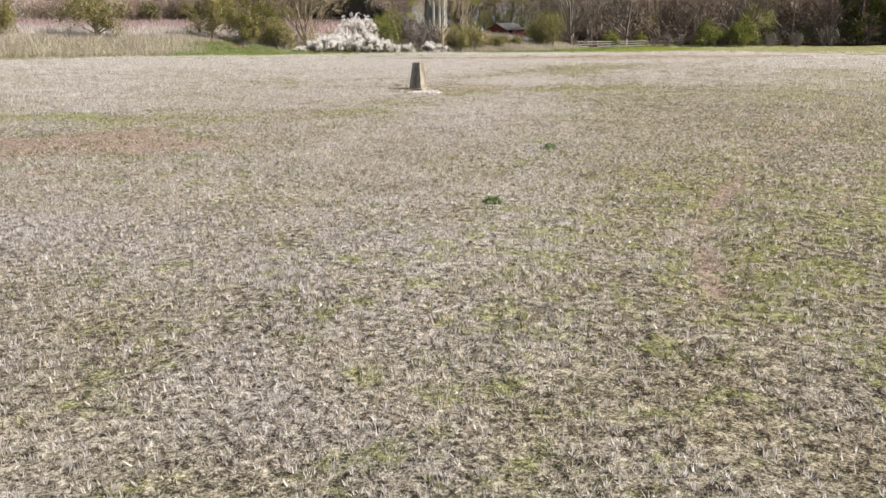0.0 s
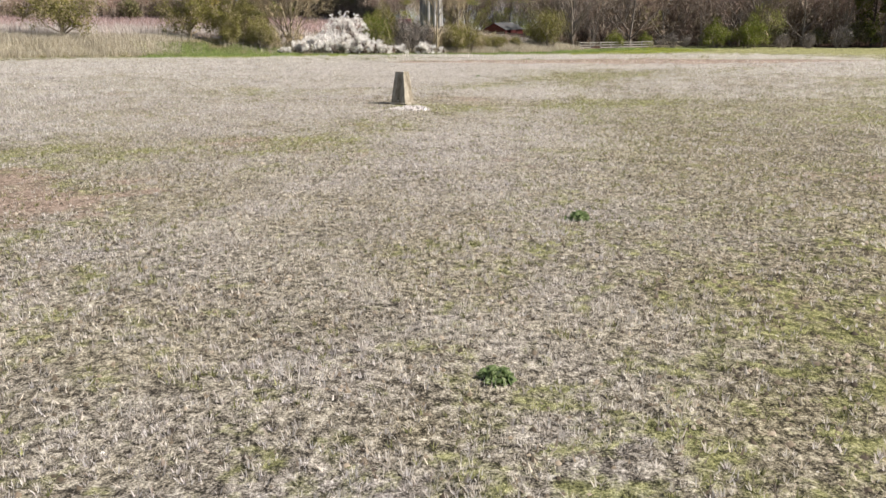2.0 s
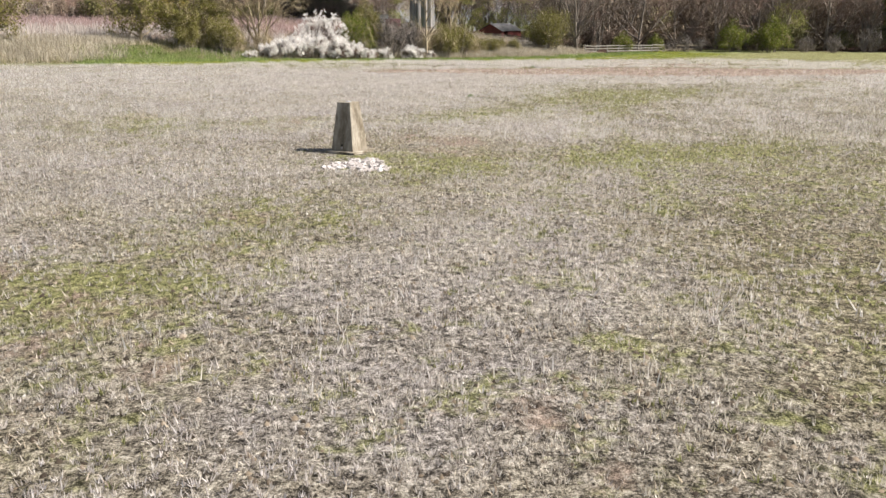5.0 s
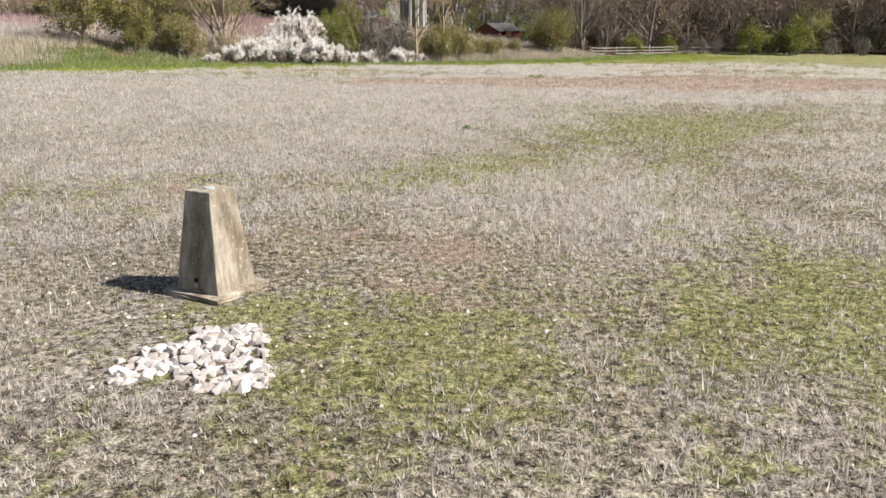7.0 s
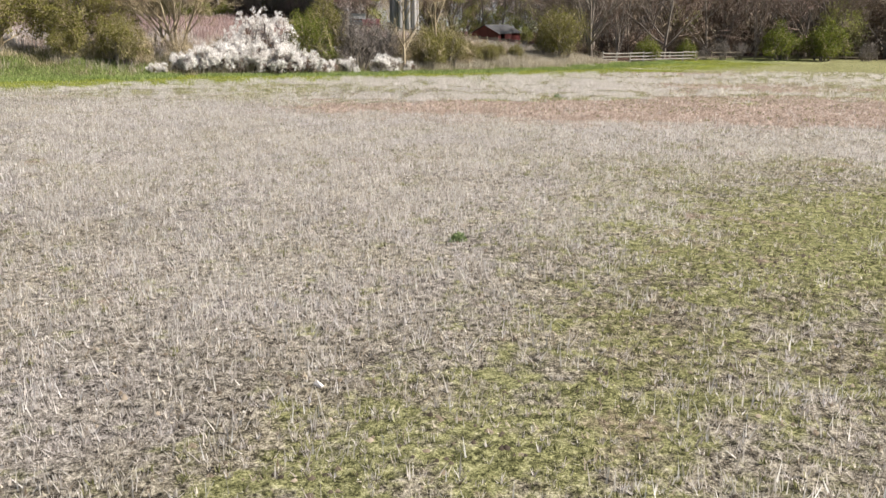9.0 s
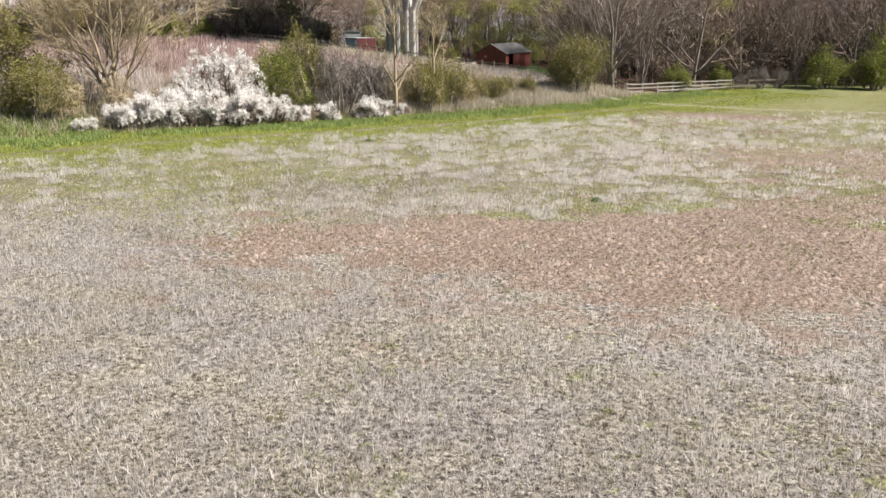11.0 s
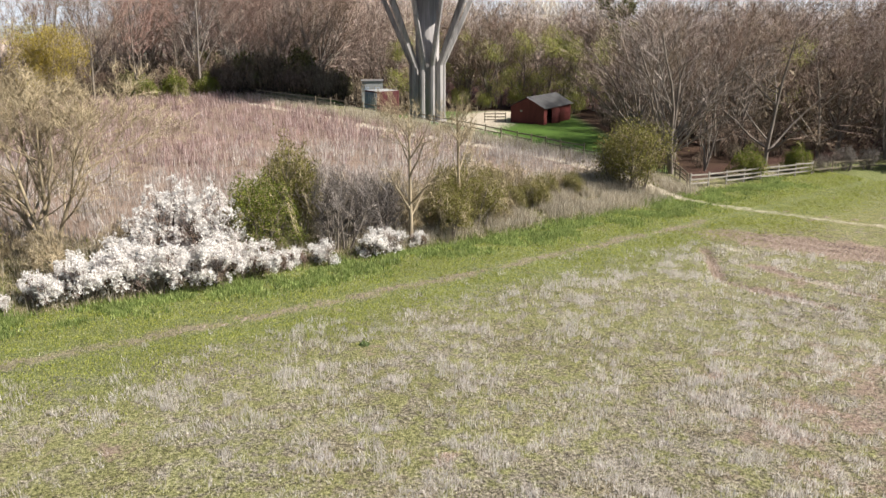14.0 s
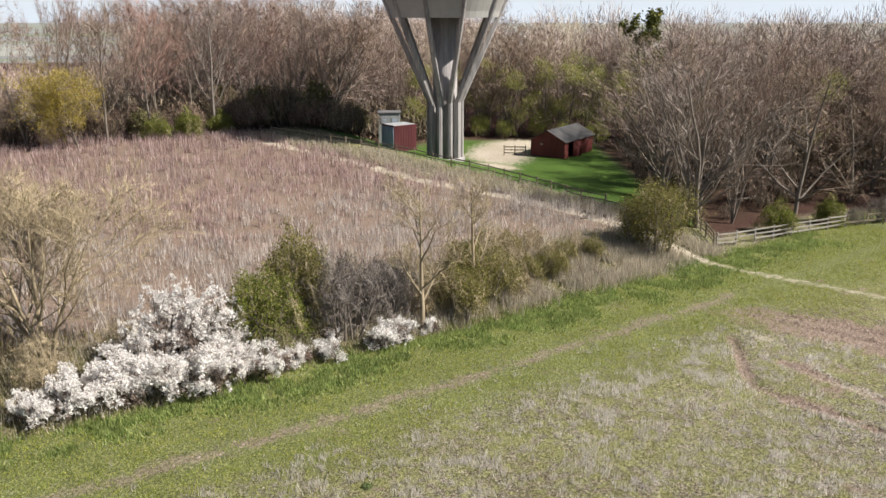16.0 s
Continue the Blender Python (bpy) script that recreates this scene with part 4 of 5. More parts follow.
# ---- woody plants ----
class Wood:
    def __init__(self, seed):
        self.rng = random.Random(seed)
        self.v, self.f, self.tw, self.tips = [], [], [], []

    def tube(self, pts, rad, sides):
        if sides == 1:
            return self.strip(pts, rad)
        base = len(self.v)
        d = (pts[-1] - pts[0]).normalized()
        u = d.orthogonal().normalized()
        w = d.cross(u)
        for p, r in zip(pts, rad):
            for k in range(sides):
                a = 2 * math.pi * k / sides
                self.v.append(p + (u * math.cos(a) + w * math.sin(a)) * r)
        for i in range(len(pts) - 1):
            for k in range(sides):
                a, b = base + i * sides + k, base + i * sides + (k + 1) % sides
                self.f.append((a, b, b + sides, a + sides))

    def strip(self, pts, rad):
        """A twig too fine to need a round section."""
        d = (pts[-1] - pts[0]).normalized()
        s = d.orthogonal().normalized()
        s.rotate(Matrix.Rotation(self.rng.uniform(0, 6.28), 3, d))
        for p, q, a, b in zip(pts, pts[1:], rad, rad[1:]):
            a, b = s * max(a, 0.012), s * max(b, 0.008)
            self.tw += [p - a, p + a, q + b, p - a, q + b, q - b]

    def fit(self, tall, wide, dome=False):
        """Brings the whole plant to a height and a width."""
        z = np.percentile([q.z for q in self.tips], 99.5)
        r = np.percentile([math.hypot(q.x, q.y) for q in self.tips], 95)
        kz, kr = tall / z, wide / 2 / r
        for some in (self.v, self.tw, self.tips):
            for q in some:
                q.x, q.y, q.z = q.x * kr, q.y * kr, q.z * kz
                if dome:
                    u = math.hypot(q.x, q.y) / (wide * 0.56)
                    lid = tall * math.sqrt(max(0.06, 1 - u * u)) * (0.93 + 0.12 * math.sin(5 * q.x + 3 * q.y))
                    q.z = q.z if q.z < lid * 0.8 else lid * (0.8 + 0.2 * math.tanh((q.z / lid - 0.8) * 3))

    def turned(self, d, angle):
        g = self.rng
        side = d.orthogonal().normalized()
        side.rotate(Matrix.Rotation(g.uniform(0, 2 * math.pi), 3, d))
        return (d * math.cos(angle) + side * math.sin(angle)).normalized()

    def grow(self, p, d, length, r, lvl, c):
        g = self.rng
        n = c["segs"][lvl]
        pts, rad, dirs = [p], [r], [d]
        for i in range(n):
            wob = c["wob"][lvl]
            d = (d + Vector((g.gauss(0, wob), g.gauss(0, wob), g.gauss(0, wob) + c["up"][lvl]))).normalized()
            p = p + d * (length / n)
            pts.append(p), rad.append(r * (1 - (i + 1) / n * 0.78)), dirs.append(d)
        self.tube(pts, rad, c["sides"][lvl])
        if lvl + 1 < len(c["kids"]) or lvl + 1 < len(c["segs"]):
            for _ in range(c["kids"][lvl]):
                u = g.uniform(c["from"][lvl], 1.0)
                k = min(int(u * n), n - 1)
                f = u * n - k
                q = pts[k].lerp(pts[k + 1], f)
                rr = max(0.004, (rad[k] * (1 - f) + rad[k + 1] * f) * g.uniform(0.5, 0.8))
                self.grow(q, self.turned(dirs[k], radians(g.gauss(c["angle"][lvl], 9))), length * c["ratio"][lvl] * g.uniform(0.65, 1.2) * (0.35 + 0.75 * math.sin(math.pi * min(1, 0.2 + 0.75 * (u - c["from"][0]) / (1 - c["from"][0]))) if lvl == 0 and "round" in c else 1.15 - 0.5 * u), rr, lvl + 1, c)
        else:
            for _ in range(c["twigs"]):
                k = g.randrange(n)
                q = pts[k].lerp(pts[k + 1], g.random())
                e = self.turned(dirs[k], radians(g.gauss(c["tangle"], 15)))
                e = (e + Vector((0, 0, c["tup"]))).normalized()
                self.twig(q, e, c["tlen"] * g.uniform(0.5, 1.3), c["twide"])
                self.tips.append(q + e * c["tlen"] * g.uniform(0.2, 1.0))

    def twig(self, p, d, length, wide):
        s = d.orthogonal().normalized() * wide / 2
        s.rotate(Matrix.Rotation(self.rng.uniform(0, 6.28), 3, d))
        self.tw += [p - s, p + s, p + d * length]


def cards(points, per, size, spread, seed, squash=1.0):
    """Leaves or petals about the given points, two triangles each, folded."""
    g = np.random.RandomState(seed)
    p = np.repeat(np.array([tuple(q) for q in points], float), per, 0)
    n = len(p)
    p = p + g.normal(0, spread, (n, 3)) * (1, 1, squash)
    u = g.normal(0, 1, (n, 3))
    u /= np.linalg.norm(u, axis=1)[:, None]
    w = np.cross(u, g.normal(0, 1, (n, 3)))
    w /= np.linalg.norm(w, axis=1)[:, None] + 1e-9
    k = np.cross(u, w)
    s = (size * g.uniform(0.6, 1.4, n))[:, None]
    a, b, c, d = p - u * s * 0.5, p + w * s * 0.35 + k * s * 0.1, p + u * s * 0.5, p - w * s * 0.35 + k * s * 0.1
    return np.stack([a, b, c, a, c, d], 1).reshape(-1, 3)


BROAD = dict(segs=(6, 5, 3, 2), kids=(11, 7, 5, 0), wob=(0.05, 0.11, 0.13, 0.14), up=(0.02, 0.12, 0.10, 0.08), sides=(7, 5, 3, 1), angle=(48, 42, 42), ratio=(0.52, 0.55, 0.5),
             twigs=6, tangle=30, tup=0.2, tlen=1.0, twide=0.028)
BROAD["from"] = (0.08, 0.22, 0.2)
SLIM = dict(BROAD, kids=(16, 5, 4, 0), angle=(32, 35, 38), ratio=(0.33, 0.5, 0.5), tlen=0.8)
SLIM["from"] = (0.10, 0.2, 0.2)
ROUND = dict(BROAD, kids=(12, 8, 5, 0), angle=(40, 38, 40), ratio=(0.6, 0.55, 0.5), sides=(6, 4, 1, 1), twigs=5, tlen=0.9, twide=0.028)
ROUND["from"] = (0.10, 0.25, 0.2)
ROUND["round"] = True
SPREADING = dict(BROAD, sides=(6, 4, 1, 1), kids=(12, 8, 5, 0), up=(0.0, 0.05, 0.0, -0.03), angle=(58, 42, 38), ratio=(0.62, 0.55, 0.5), tup=0.0)
SPREADING["from"] = (0.06, 0.2, 0.2)
FAN = dict(BROAD, sides=(6, 4, 1, 1), twigs=5, tlen=0.9, kids=(7, 6, 4, 0), up=(0.05, 0.12, 0.10, 0.08), angle=(26, 28, 30), ratio=(0.6, 0.55, 0.5), wob=(0.07, 0.09, 0.12, 0.14))
FAN["from"] = (0.07, 0.2, 0.2)
FAN["round"] = True
BUSH = dict(segs=(4, 3, 2), kids=(7, 5, 0), wob=(0.12, 0.18, 0.2), up=(0.05, 0.05, 0.03), sides=(4, 3, 1), angle=(40, 42), ratio=(0.6, 0.55), twigs=7, tangle=40, tup=0.1, tlen=0.45, twide=0.018)
BUSH["from"] = (0.1, 0.15)


def tree(name, seed, tall, wide, girth, cfg, m_bark, m_twig, label, category="tree", group="", leaf=None, fork=1, dome=False):
    """A tree at the origin: trunk and limbs, twigs, and leaves where it has them."""
    w = Wood(seed)
    for k in range(fork):
        d = Vector((0, 0, 1)) if fork == 1 else w.turned(Vector((0, 0, 1)), radians(w.rng.uniform(8, 22)))
        w.grow(Vector((0, 0, -0.15)), d, tall * (1 if k == 0 else w.rng.uniform(0.75, 0.95)), girth * (1 if fork == 1 else 0.7), 0, cfg)
    w.fit(tall, wide, dome)
    ob = empty(name, pose(0, 0, 0), label, category, group)
    part("trunk", mesh_of("trunk", w.v, w.f, m_bark, False), ob)
    part("crown", tri_mesh("crown", np.array([tuple(q) for q in w.tw]), m_twig), ob)
    if leaf:
        per, size, spread, mat, lname = leaf
        part(lname, tri_mesh(lname, cards(w.tips, per, size, spread, seed), mat), ob)
    return ob


def shrub(name, seed, tall, wide, count, cfg, m_bark, m_twig, label, category="shrub", group="", leaf=None, lname="foliage", dome=True, gaps=-1.0):
    """A many-stemmed shrub at the origin."""
    w = Wood(seed)
    for _ in range(count):
        a, r = w.rng.uniform(0, 6.28), w.rng.random() ** 0.6 * wide * 0.32
        out = Vector((math.cos(a), math.sin(a), 0))
        d = (Vector((0, 0, 1)) + out * (0.15 + 0.9 * r / max(tall, 0.5))).normalized()
        w.grow(out * r + Vector((0, 0, -0.1)), d, tall * w.rng.uniform(0.55, 0.95) * (1.1 - 0.35 * r / (wide * 0.32)), 0.03 + 0.012 * tall, 0, cfg)
    w.fit(tall, wide, dome)
    ob = empty(name, pose(0, 0, 0), label, category, group)
    part("limb", mesh_of("limb", w.v, w.f, m_bark, False), ob)
    part("crown", tri_mesh("crown", np.array([tuple(q) for q in w.tw]), m_twig), ob)
    if leaf:
        per, size, spread, mat = leaf
        tips = [q for q in w.tips if q.z > 0.13 * tall and noise.noise(q * 1.3 + Vector((seed, 0, 0))) > gaps]
        part(lname, tri_mesh(lname, cards(tips, per, size, spread, seed), mat), ob)
    return ob


def spot(x, y, turn=0.0, size=1.0, tall=1.0, sink=0.05):
    return pose(x, y, float(surface(x, y)) - sink, 0, 0, turn) @ Matrix.Diagonal((size, size, size * tall, 1))


def put(ob, first, x, y, turn=0.0, size=1.0, tall=1.0, label="", group=""):
    """Sets the first use of a plant in place, and copies it for the others."""
    m = spot(x, y, turn, size, tall)
    if ob.name not in first:
        first.add(ob.name)
        ob.matrix_basis = m
        got = ob
    else:
        got = copy_thing(ob, m)
        got.matrix_basis = m
    return tagged(got, label, "", group)


used = set()


# ---- the hedge along the field ----
def build_hedge():
    thorn = shrub("blackthorn", 16, 5.0, 3.9, 13, dict(BUSH, kids=(6, 5, 0), wob=(0.1, 0.14, 0.15)), M_BARK_DARK, M_TWIG, "tall blackthorn bush covered in white blossom", "flowering bush", "blackthorns", (9, 0.085, 0.05, M_BLOSSOM), "blossom", True, -0.08)
    low = shrub("blackthorn", 12, 2.0, 3.2, 9, BUSH, M_BARK_DARK, M_TWIG, "low spreading blackthorn full of white blossom", "flowering bush", "blackthorns", (9, 0.085, 0.05, M_BLOSSOM), "blossom", False, -0.05)
    thin = shrub("blackthorn", 13, 1.25, 1.7, 5, BUSH, M_BARK_DARK, M_TWIG, "small blackthorn sucker with sparse white blossom", "flowering bush", "blackthorns", (8, 0.08, 0.06, M_BLOSSOM), "blossom", False, 0.03)
    for x, y, t, s in ((-13.6, 85.6, 0, 0.96), (-12.3, 86.3, 130, 0.98), (-14.7, 84.6, 250, 0.66), (-11.2, 86.4, 40, 0.5)):
        put(thorn, used, x, y, t, s)
    for x, y, t, s in ((-15.4, 81.2, 0, 0.95), (-13.4, 82.9, 70, 1.1), (-14.9, 82.9, 200, 1.0), (-11.6, 84.6, 150, 1.1), (-10.3, 85.9, 260, 0.85), (-16.5, 80.0, 20, 0.7), (-17.8, 78.6, 90, 0.4)):
        put(low, used, x, y, t, s)
    for x, y, t, s in ((-9.2, 86.9, 0, 0.85), (-8.3, 87.8, 60, 0.8), (-7.2, 88.9, 140, 0.95), (-5.2, 91.0, 200, 1.15), (-4.6, 91.9, 300, 0.95), (-3.1, 93.0, 30, 0.7), (-7.6, 90.2, 10, 0.6)):
        put(thin, used, x, y, t, s)
    green = shrub("leafing_shrub", 21, 4.6, 3.6, 11, BUSH, M_BARK, M_TWIG_TAN, "hawthorn shrub with fresh yellow-green leaves", "shrub", "hedge shrubs", (4, 0.085, 0.14, M_SPRING))
    olive = shrub("leafing_shrub", 22, 4.4, 3.8, 12, BUSH, M_BARK, M_TWIG_TAN, "shrub half in leaf with dull olive buds", "shrub", "hedge shrubs", (4, 0.085, 0.16, M_OLIVE))
    bare = shrub("bare_shrub", 23, 4.6, 4.0, 16, BUSH, M_BARK, M_TWIG_GREY, "bare grey-twigged shrub in the hedge", "shrub", "hedge shrubs")
    tan = shrub("bare_shrub", 24, 3.4, 3.2, 15, BUSH, M_BARK_TAN, M_TWIG_TAN, "bare tan-twigged shrub in the hedge", "shrub", "hedge shrubs")
    for x, y, t, s in ((-10.5, 88.5, 0, 1.05),):
        put(green, used, x, y, t, s)
    for x, y, t, s in ((-7.5, 91.6, 0, 1.2), (-5.6, 93.4, 120, 1.0), (-8.0, 94.4, 220, 0.8), (-6.2, 95.2, 30, 0.75)):
        put(bare, used, x, y, t, s)
    for x, y, t, s in ((-2.0, 95.6, 0, 0.9), (-0.5, 97.4, 90, 0.95), (-1.6, 99.2, 180, 1.0), (2.8, 103.0, 250, 0.55), (1.4, 101.6, 20, 0.5)):
        put(olive, used, x, y, t, s)
    put(olive, used, -20.6, 79.4, 200, 0.9)
    put(olive, used, -9.9, 91.8, 40, 0.95, 1.5, "tall thin shrub just breaking into olive leaf")
    for x, y, t, s in ((-3.6, 95.4, 0, 1.0), (0.6, 99.2, 140, 0.8), (-17.8, 82.2, 70, 0.9), (-19.8, 80.0, 200, 0.85), (-20.6, 83.5, 20, 0.8), (-2.6, 98.6, 310, 1.0), (-16.4, 85.6, 100, 0.7), (-4.6, 97.6, 60, 0.8), (-11.8, 90.0, 45, 0.8), (-22.6, 80.6, 170, 0.8), (0.2, 101.2, 15, 0.7), (-6.4, 96.6, 200, 0.8), (-12.6, 92.6, 280, 0.7)):
        put(tan, used, x, y, t, s)
    for x, y, t, s in ((-3.2, 100.2, 15, 0.9), (-1.0, 103.8, 80, 0.95), (0.4, 103.0, 140, 0.8), (1.2, 106.6, 200, 0.8), (2.6, 104.6, 260, 0.7), (-5.6, 99.4, 310, 0.9), (4.2, 107.6, 30, 0.6), (-8.6, 97.0, 120, 0.8)):
        put(tan, used, x, y, t, s)
    for x, y, t, s in ((3.4, 105.4, 70, 0.5), (5.4, 107.2, 190, 0.45), (-0.2, 105.4, 20, 0.55)):
        put(olive, used, x, y, t, s)
    # the shrub on the corner of the path, and those along the pale fence
    corner = shrub("path_shrub", 31, 5.9, 6.0, 17, BUSH, M_BARK, M_TWIG_TAN, "bushy olive-green hawthorn beside the chalk path", "shrub", "", (3, 0.12, 0.3, M_OLIVE))
    put(corner, used, 9.7, 109.8, 0, 1.0)
    small = shrub("fence_shrub", 32, 3.0, 2.7, 9, BUSH, M_BARK, M_TWIG_TAN, "small green shrub growing by the pale fence", "shrub", "fence shrubs", (3, 0.10, 0.14, M_SPRING))
    for x, y, t, s in ((19.6, 117.8, 0, 1.0), (24.6, 121.9, 120, 0.9), (35.4, 124.0, 50, 1.6), (40.4, 124.6, 200, 1.75), (9.0, 114.2, 80, 0.6)):
        put(small, used, x, y, t, s)
    for x, y, t, s in ((28.5, 123.2, 30, 0.6), (31.0, 124.0, 160, 0.55), (44.8, 123.5, 100, 0.6), (48.5, 124, 10, 0.65), (54, 126, 60, 0.9), (26.6, 122.2, 230, 0.42)):
        put(bare, used, x, y, t, s)
    for x, y, t, s in ((-38.0, 130.5, 30, 1.0), (-35.6, 132.8, 150, 1.15), (-33.4, 135.2, 260, 1.0)):
        put(small, used, x, y, t, s, 1.0, "fresh green shrub at the wood's edge beyond the meadow", "undergrowth")
    # thorn trees on the bank
    thorn_tree = tree("hawthorn_tree", 41, 4.6, 4.8, 0.16, dict(BROAD, tlen=0.5, twide=0.02, kids=(9, 5, 4, 0), up=(0.02, 0.06, 0.02, 0.0)), M_BARK_TAN, M_TWIG_TAN, "small hawthorn tree coming into olive-green leaf", "tree", "bank trees", (3, 0.12, 0.2, M_OLIVE, "foliage"), 2)
    for x, y, t, s in ((-35.6, 68.0, 0, 1.28), (-42.0, 62.0, 90, 0.95), (-27.2, 76.8, 200, 1.2), (-24.2, 78.6, 300, 1.15), (-22.4, 81.6, 40, 0.95), (-48, 56.5, 20, 1.0), (-55, 50, 250, 0.95), (-23.2, 77.4, 80, 0.7)):
        put(thorn_tree, used, x, y, t, s)
    ash = tree("bare_ash_tree", 51, 9.2, 10.4, 0.2, dict(BROAD, kids=(12, 8, 5, 0), twigs=8, tlen=0.8, twide=0.018, up=(0.03, 0.14, 0.1, 0.06), angle=(36, 36, 36), ratio=(0.7, 0.55, 0.5), **{"from": (0.3, 0.25, 0.2)}), M_BARK_TAN, M_TWIG_TAN, "bare tan-barked tree with a fan of fine twigs", "tree", "", None, 4)
    put(ash, used, -18.5, 83.9, 0, 1.0)
    sapling = tree("bare_sapling", 52, 8.5, 4.6, 0.15, dict(BROAD, kids=(14, 6, 4, 0), tlen=0.55, twide=0.016, angle=(42, 38, 38), ratio=(0.45, 0.5, 0.5)), M_BARK_TAN, M_TWIG_TAN, "slender bare tree with pale upright branches", "tree", "hedge saplings")
    put(sapling, used, -3.7, 93.6, 0, 1.0)
    put(sapling, used, -1.4, 97.2, 100, 0.95)


build_hedge()


# ---- the woods ----
def build_woods():
    kinds = [tree("bare_woodland_tree", 61 + k, tall, wide, 0.2, cfg, M_BARK, M_TWIG, label, "tree", "woodland trees", None, fork)
             for k, (cfg, tall, wide, label, fork) in enumerate(((ROUND, 13.5, 10.4, "tall bare broadleaf tree with brown twigs", 1), (FAN, 14.5, 7.4, "bare tree of upright stems in the wood", 3), (SPREADING, 13.0, 12.5, "wide-spreading bare tree with grey limbs", 1),
                                                                (FAN, 13.0, 12.0, "bare many-stemmed tree with a fan of branches", 4), (ROUND, 15.0, 7.8, "tall bare tree with a rounded reddish crown", 2)))]
    red = [tree("bare_woodland_tree", 66 + k, tall, wide, 0.2, dict(ROUND, twigs=8), M_BARK, M_TWIG_RED, label, "tree", "woodland trees", None, fork)
           for k, (tall, wide, label, fork) in enumerate(((13.5, 9.0, "bare broadleaf tree with a dense reddish crown", 1), (14.2, 8.4, "bare two-stemmed tree with reddish twigs", 2)))]
    back = [tree("bare_woodland_tree", 88 + k, 13.5, 7.5, 0.2, FAN, M_BARK_TAN, M_TWIG_SUNLIT, "bare tree behind the shed, painted pale as if sunlit", "tree", "woodland trees", None, k + 2) for k in range(2)]
    gold = tree("budding_tree", 71, 8.4, 8.4, 0.18, ROUND, M_BARK, M_TWIG_TAN, "tree with yellow-green spring buds before the wood", "tree", "", (3, 0.13, 0.3, M_GOLD, "foliage"), 2)
    haze = tree("budding_tree", 72, 11.5, 5.5, 0.14, SLIM, M_BARK, M_TWIG_TAN, "thin woodland tree with a haze of green leaves", "tree", "budding trees", (2, 0.15, 0.32, M_HAZE, "foliage"))
    sprig = shrub("leafing_scrub", 75, 3.4, 3.2, 8, dict(BUSH, twigs=5), M_BARK_TAN, M_TWIG_TAN, "thin scrub in bright young leaf behind the yard", "shrub", "undergrowth", (2, 0.13, 0.2, M_HAZE))
    dark = shrub("undergrowth_shrub", 73, 4.6, 4.8, 9, dict(BUSH, twigs=4, twide=0.03, tlen=0.6), M_BARK_DARK, M_TWIG, "dense dark-leaved shrub at the wood's edge", "shrub", "undergrowth", (1, 0.34, 0.25, M_DARKLEAF))
    scrub = shrub("woodland_scrub", 74, 4.0, 4.6, 10, dict(BUSH, kids=(6, 5, 0), twigs=5, twide=0.03, tlen=0.7), M_BARK_DARK, M_TWIG_SHADED, "tangle of bare brown scrub under the trees, coloured darker for their shade", "shrub", "undergrowth")
    g = random.Random(5)
    spots = []

    def fill(n, inside, gap, x0, x1, y0, y1):
        for _ in range(n):
            x, y = g.uniform(x0, x1), g.uniform(y0, y1)
            if inside(x, y) and all((x - a) ** 2 + (y - b) ** 2 > gap * gap for a, b in spots):
                spots.append((x, y))

    def left_wood(x, y):
        return x < -14 and 52 < edge(x, y) < 76 and y < 176 and math.hypot(x + 19.6, y - 152.5) > 5 and not (x > -19 and y < 160)

    def back_wood(x, y):
        return -16 < x < 13 and 164 < y < 186

    def right_wood(x, y):
        return x > 11.5 + max(0, (128 - y)) * 0.3 and (edge(x, y) > 5.0 or (x > 27 and y > 128.5)) and y < 160 and x < 92

    fill(2600, left_wood, 4.0, -100, -14, 95, 176)
    fill(900, back_wood, 3.7, -16, 13, 164, 186)
    spots += [(12.3, 133.0), (12.8, 122.6), (13.6, 118.2), (16.6, 120.2), (22.5, 124.5), (28.5, 130.0)]
    fill(3200, right_wood, 5.0, 11, 92, 112, 160)
    for x, y in spots:
        size = g.uniform(0.82, 1.12)
        if x < -50:
            size *= 0.36
        if right_wood(x, y):
            k = kinds[3] if x < 13 or g.random() < 0.3 else kinds[2] if y < 133 and g.random() < 0.6 else g.choice(kinds)
            size *= 1.1
        else:
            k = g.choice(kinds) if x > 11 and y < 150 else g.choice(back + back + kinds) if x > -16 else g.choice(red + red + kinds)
            size *= 1.1 if x > -16 else 1.16
        put(k, used, x, y, g.uniform(0, 360), size)
    for x, y, s in ((-43.0, 124.5, 0.95),):
        put(gold, used, x, y, g.uniform(0, 360), s)
    for x, y, s in ((-9, 163.5, 1.0), (-5.5, 162, 0.8), (-1, 163, 1.1), (2.5, 161, 0.8), (6.5, 159.5, 1.0)):
        put(sprig, used, x, y, g.uniform(0, 360), s)
    for x, y in ((-17, 161), (-13, 165), (-4, 163), (-1, 165), (3, 162.5), (7, 161), (10.5, 156), (-8, 166), (0, 168), (5, 166), (29, 146), (44, 130), (46, 134)):
        put(haze, used, x, y, g.uniform(0, 360), g.uniform(0.75, 1.0))
    for k in range(26):
        u = k / 25
        put(dark if k % 8 == 0 else scrub, used, -35 + 15 * u + g.uniform(-1, 1), 138.0 + 4.5 * u + g.uniform(0, 4), g.uniform(0, 360), g.uniform(0.7, 1.2), g.uniform(0.8, 1.6))
    for k in range(24):
        u = k / 23
        put(scrub, used, -58 + 26 * u + g.uniform(-2, 2), 117.5 + 20 * u + g.uniform(0, 5), g.uniform(0, 360), g.uniform(0.6, 1.1))
    for x, y, s in ((-40.5, 131.5, 0.7), (-54, 118, 0.8)):
        put(dark, used, x, y, g.uniform(0, 360), s)
